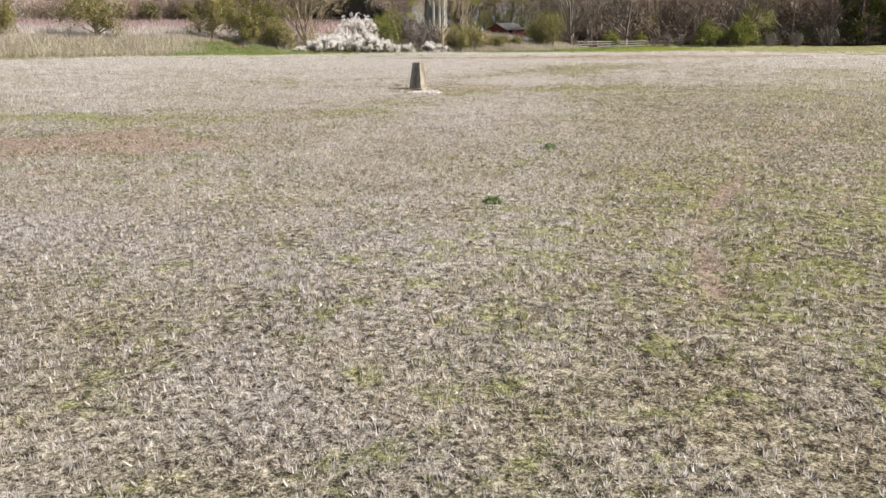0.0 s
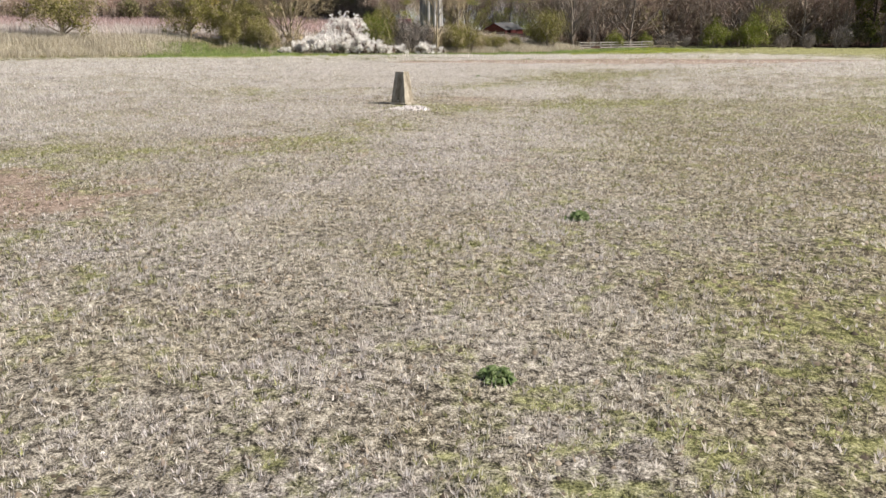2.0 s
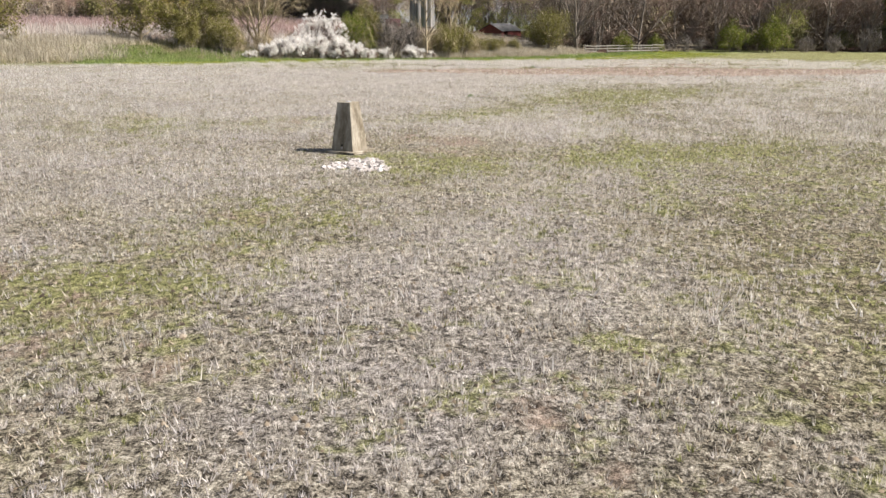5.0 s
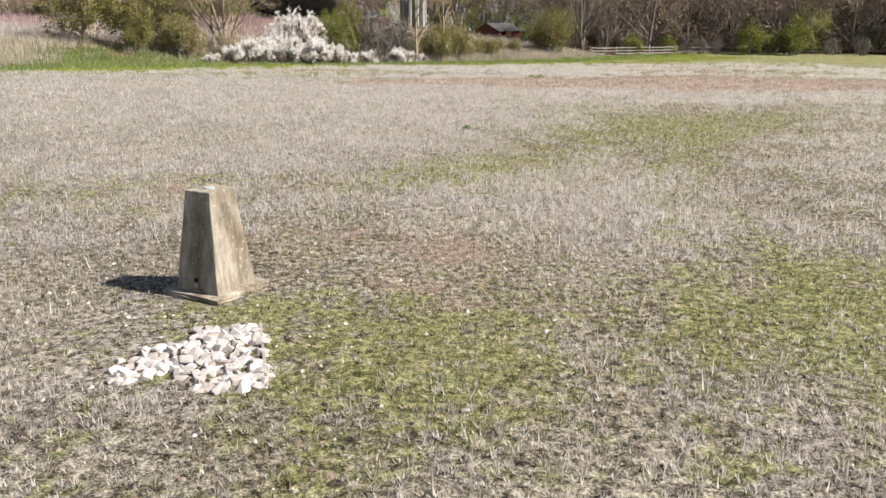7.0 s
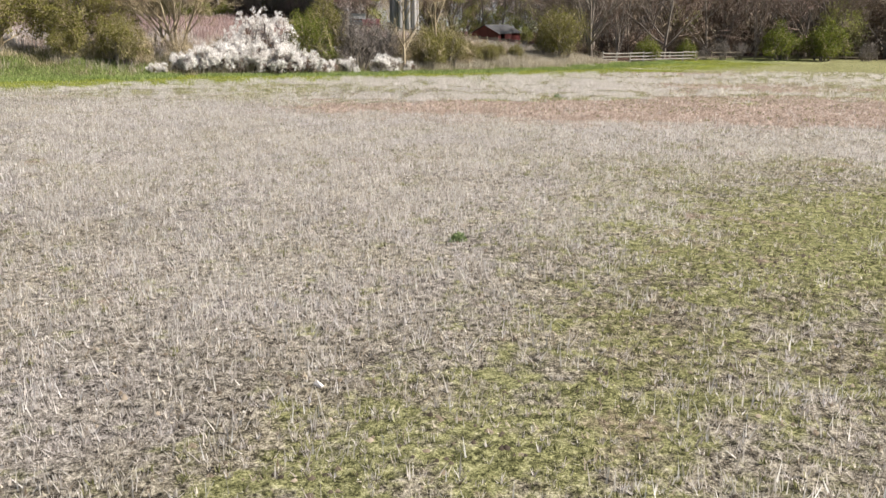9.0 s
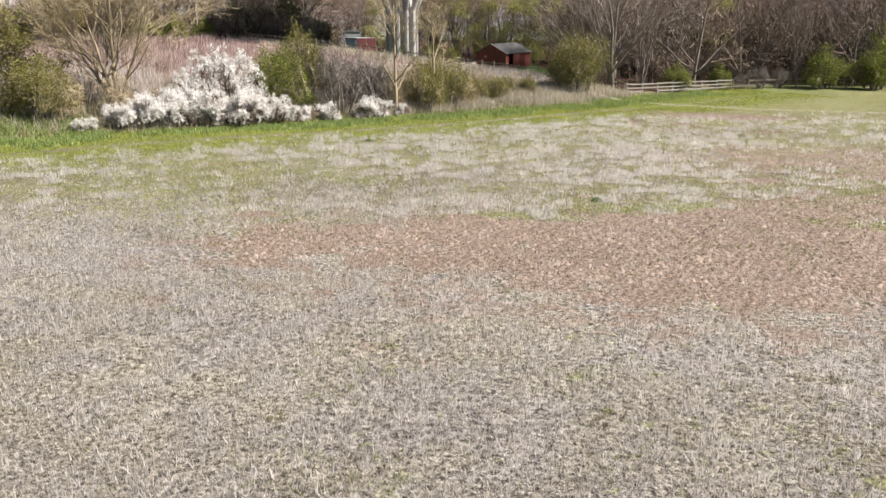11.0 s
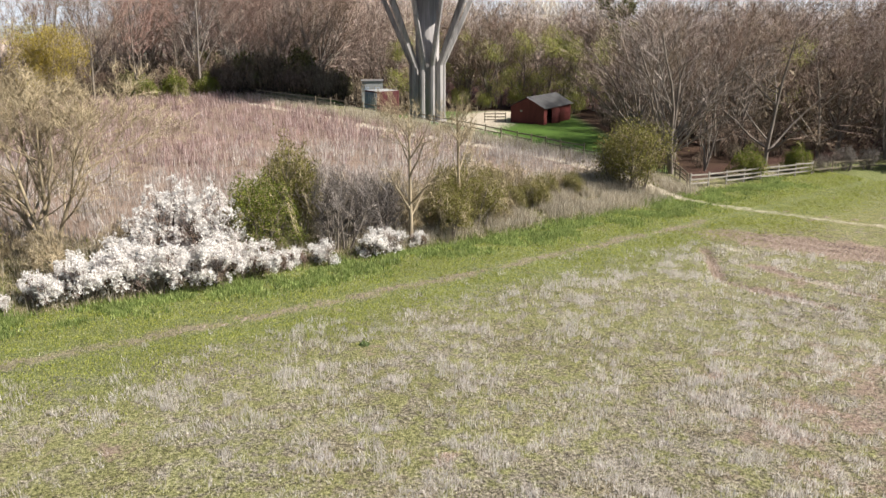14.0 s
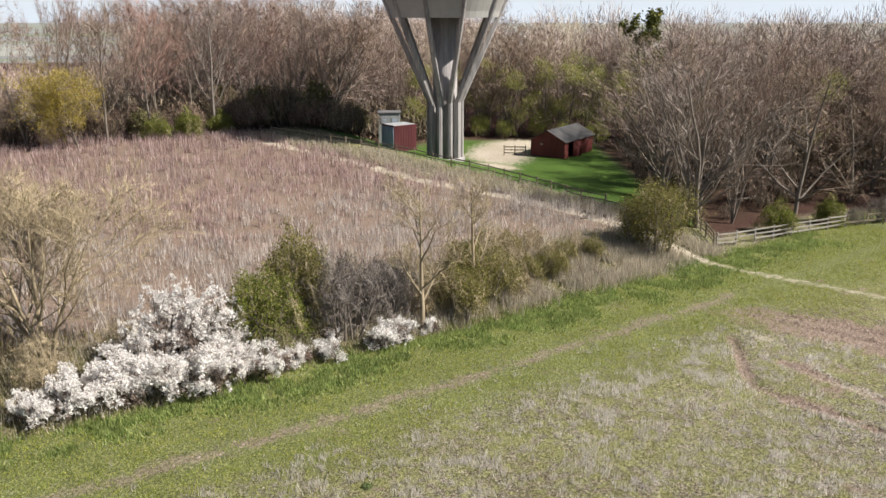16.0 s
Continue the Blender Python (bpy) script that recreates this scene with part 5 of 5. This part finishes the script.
    for x, y in ((12, 150), (14.5, 143), (-14, 162), (45, 130), (52, 130), (58, 131), (64, 131), (70, 131)):
        put(dark, used, x, y, g.uniform(0, 360), g.uniform(0.5, 0.9))
    for k in range(44):
        u = k / 43
        if k < 24:
            x, y = g.uniform(13, 60), 0
            y = 78.5 + (x + 17) * 1.03 + g.uniform(9, 26)
            y = min(y, 150)
        elif k < 36:
            x, y = g.uniform(-70, -18), 0
            y = 78.5 + (x + 17) * 1.03 + g.uniform(78, 95)
        else:
            x, y = g.uniform(14, 60), g.uniform(150, 170)
        put(scrub, used, x, y, g.uniform(0, 360), g.uniform(0.7, 1.2))
    for k in range(14):
        x = 14 + k * 2.8 + g.uniform(-0.8, 0.8)
        put(scrub, used, x, min(78.5 + (x + 17) * 1.03 + g.uniform(7.5, 11), g.uniform(127.5, 131)) if x > 22 else 78.5 + (x + 17) * 1.03 + g.uniform(7.5, 11), g.uniform(0, 360), g.uniform(0.4, 0.75))
    for x, y, s in ((11.4, 121.0, 0.6), (11.0, 125.4, 0.7), (11.9, 117.4, 0.5), (11.6, 133.5, 0.8), (11.2, 138.0, 0.9), (10.8, 143.0, 0.8), (14.0, 127, 0.6), (10.4, 148, 0.9), (13.5, 136, 0.9)):
        put(scrub, used, x, y, g.uniform(0, 360), s)
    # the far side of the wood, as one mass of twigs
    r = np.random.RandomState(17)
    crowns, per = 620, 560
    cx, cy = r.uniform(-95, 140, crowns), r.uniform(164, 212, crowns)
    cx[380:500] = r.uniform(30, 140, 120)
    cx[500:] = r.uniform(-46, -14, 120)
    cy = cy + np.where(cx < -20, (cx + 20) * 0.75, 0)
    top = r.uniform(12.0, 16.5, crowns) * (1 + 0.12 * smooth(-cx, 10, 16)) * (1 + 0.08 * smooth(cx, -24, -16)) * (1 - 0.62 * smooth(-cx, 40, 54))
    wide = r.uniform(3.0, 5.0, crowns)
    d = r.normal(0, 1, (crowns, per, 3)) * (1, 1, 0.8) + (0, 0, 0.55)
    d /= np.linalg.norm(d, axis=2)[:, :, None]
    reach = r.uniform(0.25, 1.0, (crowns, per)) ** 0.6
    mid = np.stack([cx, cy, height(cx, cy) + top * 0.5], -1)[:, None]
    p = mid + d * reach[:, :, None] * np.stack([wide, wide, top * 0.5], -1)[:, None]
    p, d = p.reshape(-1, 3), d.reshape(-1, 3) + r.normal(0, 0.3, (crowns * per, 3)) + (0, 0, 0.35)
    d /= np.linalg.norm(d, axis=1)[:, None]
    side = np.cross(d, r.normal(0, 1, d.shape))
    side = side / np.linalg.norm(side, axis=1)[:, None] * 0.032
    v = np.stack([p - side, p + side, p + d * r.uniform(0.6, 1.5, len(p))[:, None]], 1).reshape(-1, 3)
    # low thicket behind the trunks, its colour darkened for the wood's inner shade
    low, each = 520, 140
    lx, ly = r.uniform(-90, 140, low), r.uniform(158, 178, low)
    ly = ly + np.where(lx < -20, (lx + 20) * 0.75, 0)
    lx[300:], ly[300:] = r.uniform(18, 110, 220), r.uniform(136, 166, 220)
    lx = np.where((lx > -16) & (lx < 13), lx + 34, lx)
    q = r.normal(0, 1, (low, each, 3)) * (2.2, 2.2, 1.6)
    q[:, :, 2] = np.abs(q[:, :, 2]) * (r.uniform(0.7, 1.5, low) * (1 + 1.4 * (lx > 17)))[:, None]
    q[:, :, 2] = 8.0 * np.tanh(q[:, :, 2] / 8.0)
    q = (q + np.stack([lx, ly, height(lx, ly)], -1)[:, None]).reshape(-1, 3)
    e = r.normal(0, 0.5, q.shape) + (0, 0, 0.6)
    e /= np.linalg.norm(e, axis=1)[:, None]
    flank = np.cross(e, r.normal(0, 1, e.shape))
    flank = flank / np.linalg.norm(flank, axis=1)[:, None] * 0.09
    tagged(new("wood_understorey", tri_mesh("wood_understorey", np.stack([q - flank, q + flank, q + e * 1.3], 1).reshape(-1, 3), M_TWIG_SHADED)), "brown thicket of stems deep in the wood, coloured darker for its shade", "thicket", kind="stuff")
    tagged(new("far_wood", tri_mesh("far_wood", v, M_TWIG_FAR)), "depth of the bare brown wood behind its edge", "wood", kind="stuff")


build_woods()


def build_pines():
    for seed, x, y, tall, label in ((81, 13.5, 163, 16.5, "dark green pine rising above the bare wood"), (82, 60, 130, 13, "dark pine at the wood's edge"), (83, 66, 128, 14, "dark pine at the wood's edge"), (84, 72, 131, 13, "dark pine at the wood's edge"), (85, 79, 129, 14, "dark pine at the wood's edge")):
        w = Wood(seed)
        w.grow(Vector((0, 0, -0.2)), Vector((0, 0, 1)), tall, 0.24, 0, dict(SLIM, kids=(24, 5, 4, 0), angle=(72, 45, 40), ratio=(0.26, 0.5, 0.5), up=(0, 0.03, 0.02, 0), tlen=0.4, twigs=5))
        w.fit(tall, 6.4)
        ob = empty("pine", spot(x, y), label, "pine tree", "pines")
        part("trunk", mesh_of("trunk", w.v, w.f, M_BARK_DARK, False), ob)
        part("needles", tri_mesh("needles", cards(w.tips, 4, 0.36, 0.25, seed), M_NEEDLE), ob)


build_pines()


# ---- the triangulation pillar and its bed of stones ----
def frustum(bm, lower, upper, z0, z1):
    lo = [bm.verts.new((sx * lower / 2, sy * lower / 2, z0)) for sx, sy in ((-1, -1), (1, -1), (1, 1), (-1, 1))]
    hi = [bm.verts.new((sx * upper / 2, sy * upper / 2, z1)) for sx, sy in ((-1, -1), (1, -1), (1, 1), (-1, 1))]
    bm.faces.new(lo[::-1]), bm.faces.new(hi)
    for k in range(4):
        bm.faces.new((lo[k], lo[(k + 1) % 4], hi[(k + 1) % 4], hi[k]))


def build_pillar():
    ob = empty("triangulation_pillar", pose(2.69, 24.39, -0.01, 0, 0, -23.6), "weathered tapered concrete survey pillar on a square slab", "survey pillar")
    bm = bmesh.new()
    box(bm, 0, 0, 0.03, 0.80, 0.80, 0.08)
    bmesh.ops.subdivide_edges(bm, edges=list(bm.edges), cuts=4, use_grid_fill=True)
    g = random.Random(3)
    for v in bm.verts:
        v.co += Vector((g.gauss(0, 0.006), g.gauss(0, 0.006), g.gauss(0, 0.003)))
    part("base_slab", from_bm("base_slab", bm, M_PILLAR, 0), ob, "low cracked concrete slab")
    bm = bmesh.new()
    frustum(bm, 0.60, 0.355, 0.06, 1.15)
    bmesh.ops.bevel(bm, geom=list(bm.edges), offset=0.008, segments=1, affect="EDGES")
    bmesh.ops.subdivide_edges(bm, edges=[e for e in bm.edges if e.calc_length() > 0.2], cuts=6, use_grid_fill=True)
    for v in bm.verts:
        v.co += Vector((g.gauss(0, 0.0012), g.gauss(0, 0.0012), g.gauss(0, 0.0012)))
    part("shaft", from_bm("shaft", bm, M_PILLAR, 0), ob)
    bm = bmesh.new()
    bmesh.ops.create_cone(bm, cap_ends=True, segments=20, radius1=0.06, radius2=0.055, depth=0.012)
    bmesh.ops.translate(bm, vec=(0, 0, 1.156), verts=bm.verts)
    part("top_plate", from_bm("top_plate", bm, M_GREYBOX), ob, "dull metal instrument plate")
    # the hole is a solid disc, its inner shade painted near-black
    for name, dx, z, r, mat in (("bracket_hole", -0.005, 0.2, 0.026, M_HOLE_SHADE), ("bracket_mark", -0.005, 0.14, 0.03, M_FLINT)):
        bm = bmesh.new()
        bmesh.ops.create_cone(bm, cap_ends=True, segments=12, radius1=r, radius2=r * 0.9, depth=0.02)
        bmesh.ops.rotate(bm, matrix=Matrix.Rotation(radians(90), 3, "X"), verts=bm.verts)
        bmesh.ops.translate(bm, vec=(dx, -(0.60 - 0.245 * (z - 0.06) / 1.09) / 2 - 0.002, z), verts=bm.verts)
        part(name, from_bm(name, bm, mat), ob)


build_pillar()


def stone_mesh(seed):
    g = random.Random(seed)
    bm = bmesh.new()
    for _ in range(11):
        d = Vector((g.gauss(0, 1), g.gauss(0, 1), g.gauss(0, 1))).normalized()
        bm.verts.new((d.x * 0.62 * g.uniform(0.8, 1.1), d.y * 0.5 * g.uniform(0.8, 1.1), d.z * 0.36))
    hull = bmesh.ops.convex_hull(bm, input=list(bm.verts))
    bmesh.ops.delete(bm, geom=[v for v in bm.verts if not v.link_faces], context="VERTS")
    bmesh.ops.bevel(bm, geom=list(bm.edges), offset=0.03, segments=1, affect="EDGES")
    return from_bm("stone", bm, M_FLINT)


def build_stones():
    bed = empty("stone_bed", pose(3.2, 22.55, 0.0), "bed of broken white stones laid before the pillar", "stone bed")
    meshes = [stone_mesh(k) for k in range(8)]
    g = random.Random(9)
    # two strips side by side, the nearer one shifted towards the flight
    def inside(x, y):
        u = (x - 3.2) * 0.94 + (y - 22.55) * 0.34
        v = -(x - 3.2) * 0.34 + (y - 22.55) * 0.94
        return (-0.66 < u < 0.02 and -0.40 + 0.1 * u < v < 0.42 + 0.45 * u) or (0.0 <= u < 0.56 and -0.78 < v < 0.6)
    done = []
    for _ in range(9000):
        x, y = g.uniform(2.3, 4.1), g.uniform(21.6, 23.6)
        if inside(x, y) and all((x - a) ** 2 + (y - b) ** 2 > 0.068 ** 2 for a, b in done):
            done.append((x, y))
    for x, y in done[:290]:
        ob = new("stone", g.choice(meshes))
        ob.parent = bed
        s = g.uniform(0.115, 0.19)
        ob.matrix_basis = pose(x - 3.2, y - 22.55, g.uniform(0.01, 0.045), g.uniform(-20, 20), g.uniform(-20, 20), g.uniform(0, 360)) @ Matrix.Diagonal((s, s, s, 1))
    bm = bmesh.new()
    box(bm, 0.56, -0.08, 0.02, 0.03, 1.42, 0.07)
    part("edging_board", from_bm("edging_board", bm, M_RAIL, 0.004), bed, "pale timber edging").matrix_basis = pose(0, 0, 0, 0, 0, 19.9)
    # loose stones out in the field
    for x, y, s in ((3.78, 27.9, 0.1), (6.28, 23.45, 0.09), (5.61, 21.74, 0.09), (7.12, 5.3, 0.1), (8.03, 4.95, 0.11), (3.75, 33.0, 0.1), (1.2, 27.4, 0.1), (1.9, 28.3, 0.09), (4.6, 29.2, 0.09)):
        ob = new("loose_stone", g.choice(meshes))
        ob.matrix_basis = pose(x, y, float(surface(x, y)) + s * 0.12, g.uniform(-30, 30), g.uniform(-30, 30), g.uniform(0, 360)) @ Matrix.Diagonal((s, s, s * 0.8, 1))
        tagged(ob, "pale stone lying loose on the field", "stone", "loose stones")


build_stones()


def build_weeds():
    """Rosettes of thistle and dock standing out from the turf."""
    g = np.random.RandomState(4)
    for x, y, r, tall in ((7.97, 6.5, 0.13, 0.10), (7.0, 1.1, 0.12, 0.06), (4.6, 37.8, 0.10, 0.07), (7.25, 63.2, 0.14, 0.1), (-2.7, 78.0, 0.2, 0.14)):
        n = 130
        a, u = g.uniform(0, 6.28, n), g.rand(n) ** 0.6
        pts = [Vector((math.cos(p) * q * r, math.sin(p) * q * r, tall * (1.1 - q * q) * g.rand())) for p, q in zip(a, u)]
        v = cards(pts, 2, 0.07, 0.02, 5)
        ob = new("weed", tri_mesh("weed", v, M_WEED))
        ob.matrix_basis = pose(x, y, float(surface(x, y)))
        tagged(ob, "green thistle rosette growing in the field", "weed", "weeds in the field")


build_weeds()


# ---- the water tower ----
def build_tower():
    cx, cy = -9.7, 138.4
    z0 = z_at(cx, cy) - 0.2
    ob = empty("water_tower", pose(cx, cy, z0, 0, 0, 27), "tall concrete water tower with flaring struts under its bowl", "water tower")
    # heights above the base
    joint, rim, top = 6.3, 14.7, 21.5
    def ring(bm, prof, seg=48):
        rows = [[bm.verts.new((r * math.cos(2 * math.pi * k / seg), r * math.sin(2 * math.pi * k / seg), z)) for k in range(seg)] for r, z in prof]
        for a, b in zip(rows, rows[1:]):
            for k in range(seg):
                bm.faces.new((a[k], a[(k + 1) % seg], b[(k + 1) % seg], b[k]))
        bm.faces.new(rows[0][::-1]), bm.faces.new(rows[-1])
    bm = bmesh.new()
    ring(bm, ((1.3, 0), (1.25, joint), (1.3, rim + 0.3)))
    part("core", from_bm("core", bm, M_CONCRETE, 0, True), ob, "smooth concrete core column")
    bm = bmesh.new()
    ring(bm, ((4.8, rim), (5.4, rim + 0.02), (5.55, rim + 0.6), (7.6, top - 1.5), (8.4, top), (0.4, top + 1.2)))
    part("bowl", from_bm("bowl", bm, M_CONCRETE_LIGHT), ob, "pale grey tank bowl")
    n = 10
    for k in range(n):
        m = Matrix.Rotation(2 * math.pi * (k + 0.5) / n, 4, "Z")
        bm = bmesh.new()
        prof = ((1.68, 0.0), (1.66, joint), (5.4, rim), (7.8, top - 1.0))
        rows = []
        for r, z in prof:
            w = 0.27 if z <= joint else 0.2
            rows.append([bm.verts.new((r + dx, dy, z)) for dx, dy in ((-0.28, -w), (0.18, -w * 0.8), (0.28, 0), (0.18, w * 0.8), (-0.28, w))])
        for a, b in zip(rows, rows[1:]):
            for j in range(5):
                bm.faces.new((a[j], a[(j + 1) % 5], b[(j + 1) % 5], b[j]))
        bm.faces.new(rows[0][::-1]), bm.faces.new(rows[-1])
        bmesh.ops.transform(bm, matrix=m, verts=bm.verts)
        part("strut", from_bm("strut", bm, M_CONCRETE), ob)
    bm = bmesh.new()
    ring(bm, ((2.1, -0.3), (2.1, 0.45), (2.0, 0.5)), 32)
    part("plinth", from_bm("plinth", bm, M_CONCRETE), ob)


build_tower()


# ---- shed, container and cabin ----
def build_shed():
    w, l, eave, ridge = 4.4, 7.6, 2.05, 3.15
    x, y = -1.2, 149.0
    ob = empty("field_shed", pose(x, y, z_at(x + 3, y + 1) - 0.05, 0, 0, -25), "dark red timber shed with a grey sheet roof", "shed")
    def wall(name, pts, thick, label=""):
        bm = bmesh.new()
        f = bm.faces.new([bm.verts.new(p) for p in pts])
        r = bmesh.ops.extrude_face_region(bm, geom=[f])
        bmesh.ops.translate(bm, vec=thick, verts=[v for v in r["geom"] if isinstance(v, bmesh.types.BMVert)])
        bmesh.ops.recalc_face_normals(bm, faces=bm.faces)
        return part(name, from_bm(name, bm, M_RED), ob, label)
    gable = wall("gable_wall", ((0, 0, 0), (w, 0, 0), (w, 0, eave), (w / 2, 0, ridge), (0, 0, eave)), (0, 0.1, 0))
    wall("gable_wall", ((0, l, 0), (w, l, 0), (w, l, eave), (w / 2, l, ridge), (0, l, eave)), (0, -0.1, 0))
    wall("side_wall", ((0, 0.1, 0), (0, l - 0.1, 0), (0, l - 0.1, eave), (0, 0.1, eave)), (0.1, 0, 0))
    wall("side_wall", ((w, 0.1, 0), (w, 0.9, 0), (w, 0.9, eave), (w, 0.1, eave)), (-0.1, 0, 0))
    wall("side_wall", ((w, 2.3, 0), (w, l - 0.1, 0), (w, l - 0.1, eave), (w, 2.3, eave)), (-0.1, 0, 0))
    wall("floor_board", ((0.1, 0.1, 0.02), (w - 0.1, 0.1, 0.02), (w - 0.1, l - 0.1, 0.02), (0.1, l - 0.1, 0.02)), (0, 0, 0.05))
    door = part("door", box_mesh("door", 0.05, 1.2, 1.8, M_RED, 0.008), ob, "red plank door standing ajar")
    door.matrix_basis = pose(w + 0.3, 2.75, 0.95, 0, 0, -28)
    for side in (0, 1):
        bm = bmesh.new()
        dx = w / 2 + 0.3
        slope = (ridge - eave) / (w / 2)
        n = 24
        for k in range(n + 1):
            yy = -0.3 + (l + 0.6) * k / n
            lift = 0.03 * (k % 2)
            xa, xb = (w / 2, w / 2 + dx) if side else (w / 2, w / 2 - dx)
            bm.verts.new((xa, yy, ridge + 0.06 + lift)), bm.verts.new((xb, yy, ridge + 0.06 + lift - slope * dx))
        bm.verts.ensure_lookup_table()
        for k in range(n):
            bm.faces.new([bm.verts[i] for i in (2 * k, 2 * k + 1, 2 * k + 3, 2 * k + 2)])
        r = bmesh.ops.solidify(bm, geom=list(bm.faces), thickness=0.03)
        part("roof_sheet", from_bm("roof_sheet", bm, M_ROOF), ob, "corrugated grey roof sheet")
    bm = bmesh.new()
    box(bm, 1.4, -0.015, 1.55, 0.3, 0.02, 0.22)
    part("notice", from_bm("notice", bm, M_RAIL), gable, "small pale notice board")


build_shed()


def build_container():
    x, y = -16.3, 143.2
    ob = empty("storage_container", pose(x, y, z_at(x, y) - 0.15, 0, 0, 46), "dark red steel storage container with blue-grey doors", "container")
    # near corner at the origin: red side along +x, doors along +y
    l, w, h = 3.1, 2.6, 2.9
    bm = bmesh.new()
    box(bm, l / 2, w / 2, h / 2 + 0.05, l - 0.06, w - 0.06, h - 0.1)
    part("body", from_bm("body", bm, M_RED_METAL), ob)
    for k in range(13):
        part("side_rib", box_mesh("side_rib", 0.11, 0.05, h - 0.3, M_RED_METAL, 0.01), ob).matrix_basis = pose(0.2 + k * (l - 0.4) / 12, 0.015, h / 2 + 0.05)
    for zz in (0.08, h):
        for a, b, sx, sy in ((l / 2, 0.03, l, 0.1), (l / 2, w - 0.03, l, 0.1), (0.03, w / 2, 0.1, w - 0.1), (l - 0.03, w / 2, 0.1, w - 0.1)):
            part("frame_rail", box_mesh("frame_rail", sx, sy, 0.14, M_RED_METAL, 0.01), ob).matrix_basis = pose(a, b, zz)
    for k in (0, 1):
        d = part("door", box_mesh("door", 0.05, w / 2 - 0.08, h - 0.25, M_BLUEGREY, 0.008), ob, "blue-grey steel door")
        d.matrix_basis = pose(-0.03, 0.32 + w / 4 - 0.26 + k * (w / 2 - 0.03), h / 2 + 0.04)
        for j in (-0.25, 0.25):
            part("lock_bar", box_mesh("lock_bar", 0.04, 0.035, h - 0.4, M_GREYBOX, 0.008), d).matrix_basis = pose(-0.045, j, 0)
    bm = bmesh.new()
    box(bm, l / 2, w / 2, h + 0.075, l - 0.2, w - 0.2, 0.03)
    part("roof_panel", from_bm("roof_panel", bm, M_GREYBOX), ob, "dull grey roof panel")
    # cabin behind it
    x, y = -18.5, 150.4
    ob = empty("site_cabin", pose(x, y, z_at(x, y) - 0.1, 0, 0, 12), "grey flat-roofed site cabin among the trees", "cabin")
    part("body", box_mesh("body", 2.6, 2.2, 4.2, M_GREYBOX, 0.03, (0, 0, 2.1)), ob)
    part("roof", box_mesh("roof", 2.8, 2.4, 0.1, M_ROOF, 0.01, (0, 0, 4.25)), ob)
    for dx in (-0.65, 0.65):
        win = part("window", box_mesh("window", 0.8, 0.04, 0.7, M_RAIL, 0.005, (dx, -1.11, 3.3)), ob, "pale framed window")
        part("pane", box_mesh("pane", 0.66, 0.03, 0.56, M_BLUEGREY, 0, (dx, -1.125, 3.3)), win)


build_container()


# ---- fences ----
def fence(line, step, tall, rails, mat, label, category="fence", post=0.1):
    """Posts and rails that follow the ground along a line."""
    x0, y0 = line[0]
    ob = empty("rail_fence", pose(x0, y0, z_at(x0, y0)), label, category)
    base = Vector((x0, y0, z_at(x0, y0)))
    g = random.Random(len(line) * 7 + int(tall * 100))
    spots = []
    for (ax, ay), (bx, by) in zip(line, line[1:]):
        d = math.hypot(bx - ax, by - ay)
        n = max(1, round(d / step))
        spots += [(ax + (bx - ax) * k / n, ay + (by - ay) * k / n) for k in range(n)]
    spots.append(line[-1])
    pm = box_mesh("post", post, post, tall + 0.5, mat, 0.012, (0, 0, (tall + 0.5) / 2 - 0.5))
    for x, y in spots:
        p = part("post", pm, ob)
        p.matrix_basis = Matrix.Translation(Vector((x, y, float(surface(x, y)))) - base) @ pose(0, 0, 0, g.gauss(0, 1.2), g.gauss(0, 1.2), g.uniform(0, 90) if mat is M_RAIL_DARK else math.degrees(math.atan2(line[1][1] - line[0][1], line[1][0] - line[0][0])))
    for (ax, ay), (bx, by) in zip(spots, spots[1:]):
        for h in rails:
            if g.random() < 0.05:
                continue
            a = Vector((ax, ay, float(surface(ax, ay)) + h + g.gauss(0, 0.012))) - base
            b = Vector((bx, by, float(surface(bx, by)) + h + g.gauss(0, 0.012))) - base
            d = b - a
            off = Vector((d.y, -d.x, 0)).normalized() * (post / 2 + 0.021)
            r = part("rail", box_mesh("rail", d.length + 0.05, 0.038, 0.11, mat, 0.006), ob)
            r.matrix_basis = Matrix.Translation((a + b) / 2 + off) @ d.to_track_quat("X", "Z").to_matrix().to_4x4()
    return ob


fence(((14.3, 113.0), (20.5, 117.5), (25.4, 121.0)), 1.9, 1.1, (0.3, 0.62, 0.95), M_RAIL, "pale weathered post-and-rail fence along the wood")
fence(((25.6, 121.2), (31, 124.2), (38, 125.6), (47, 126.2)), 1.9, 1.0, (0.35, 0.85), M_RAIL_DARK, "dull brown rail fence half lost in brambles")
fence(((14.15, 113.2), (13.95, 115.6), (13.6, 118.6)), 1.7, 1.05, (0.3, 0.62, 0.92), M_RAIL_DARK, "brown post-and-rail fence leading off the path corner")
fence(((9.6, 119.4), (6.6, 121.0), (4.6, 121.6), (0.7, 125.2), (-4.0, 128.5), (-7.8, 130.4), (-11.8, 132.2), (-17.5, 133.3), (-22.7, 134.6), (-28.0, 136.0)), 2.0, 1.05, (0.45, 0.85), M_RAIL_DARK, "brown post-and-rail fence beside the chalk path")
fence(((-4.3, 148.6), (-1.8, 148.7)), 1.25, 1.2, (0.3, 0.65, 1.0), M_RAIL_DARK, "short timber pen rail beside the shed")
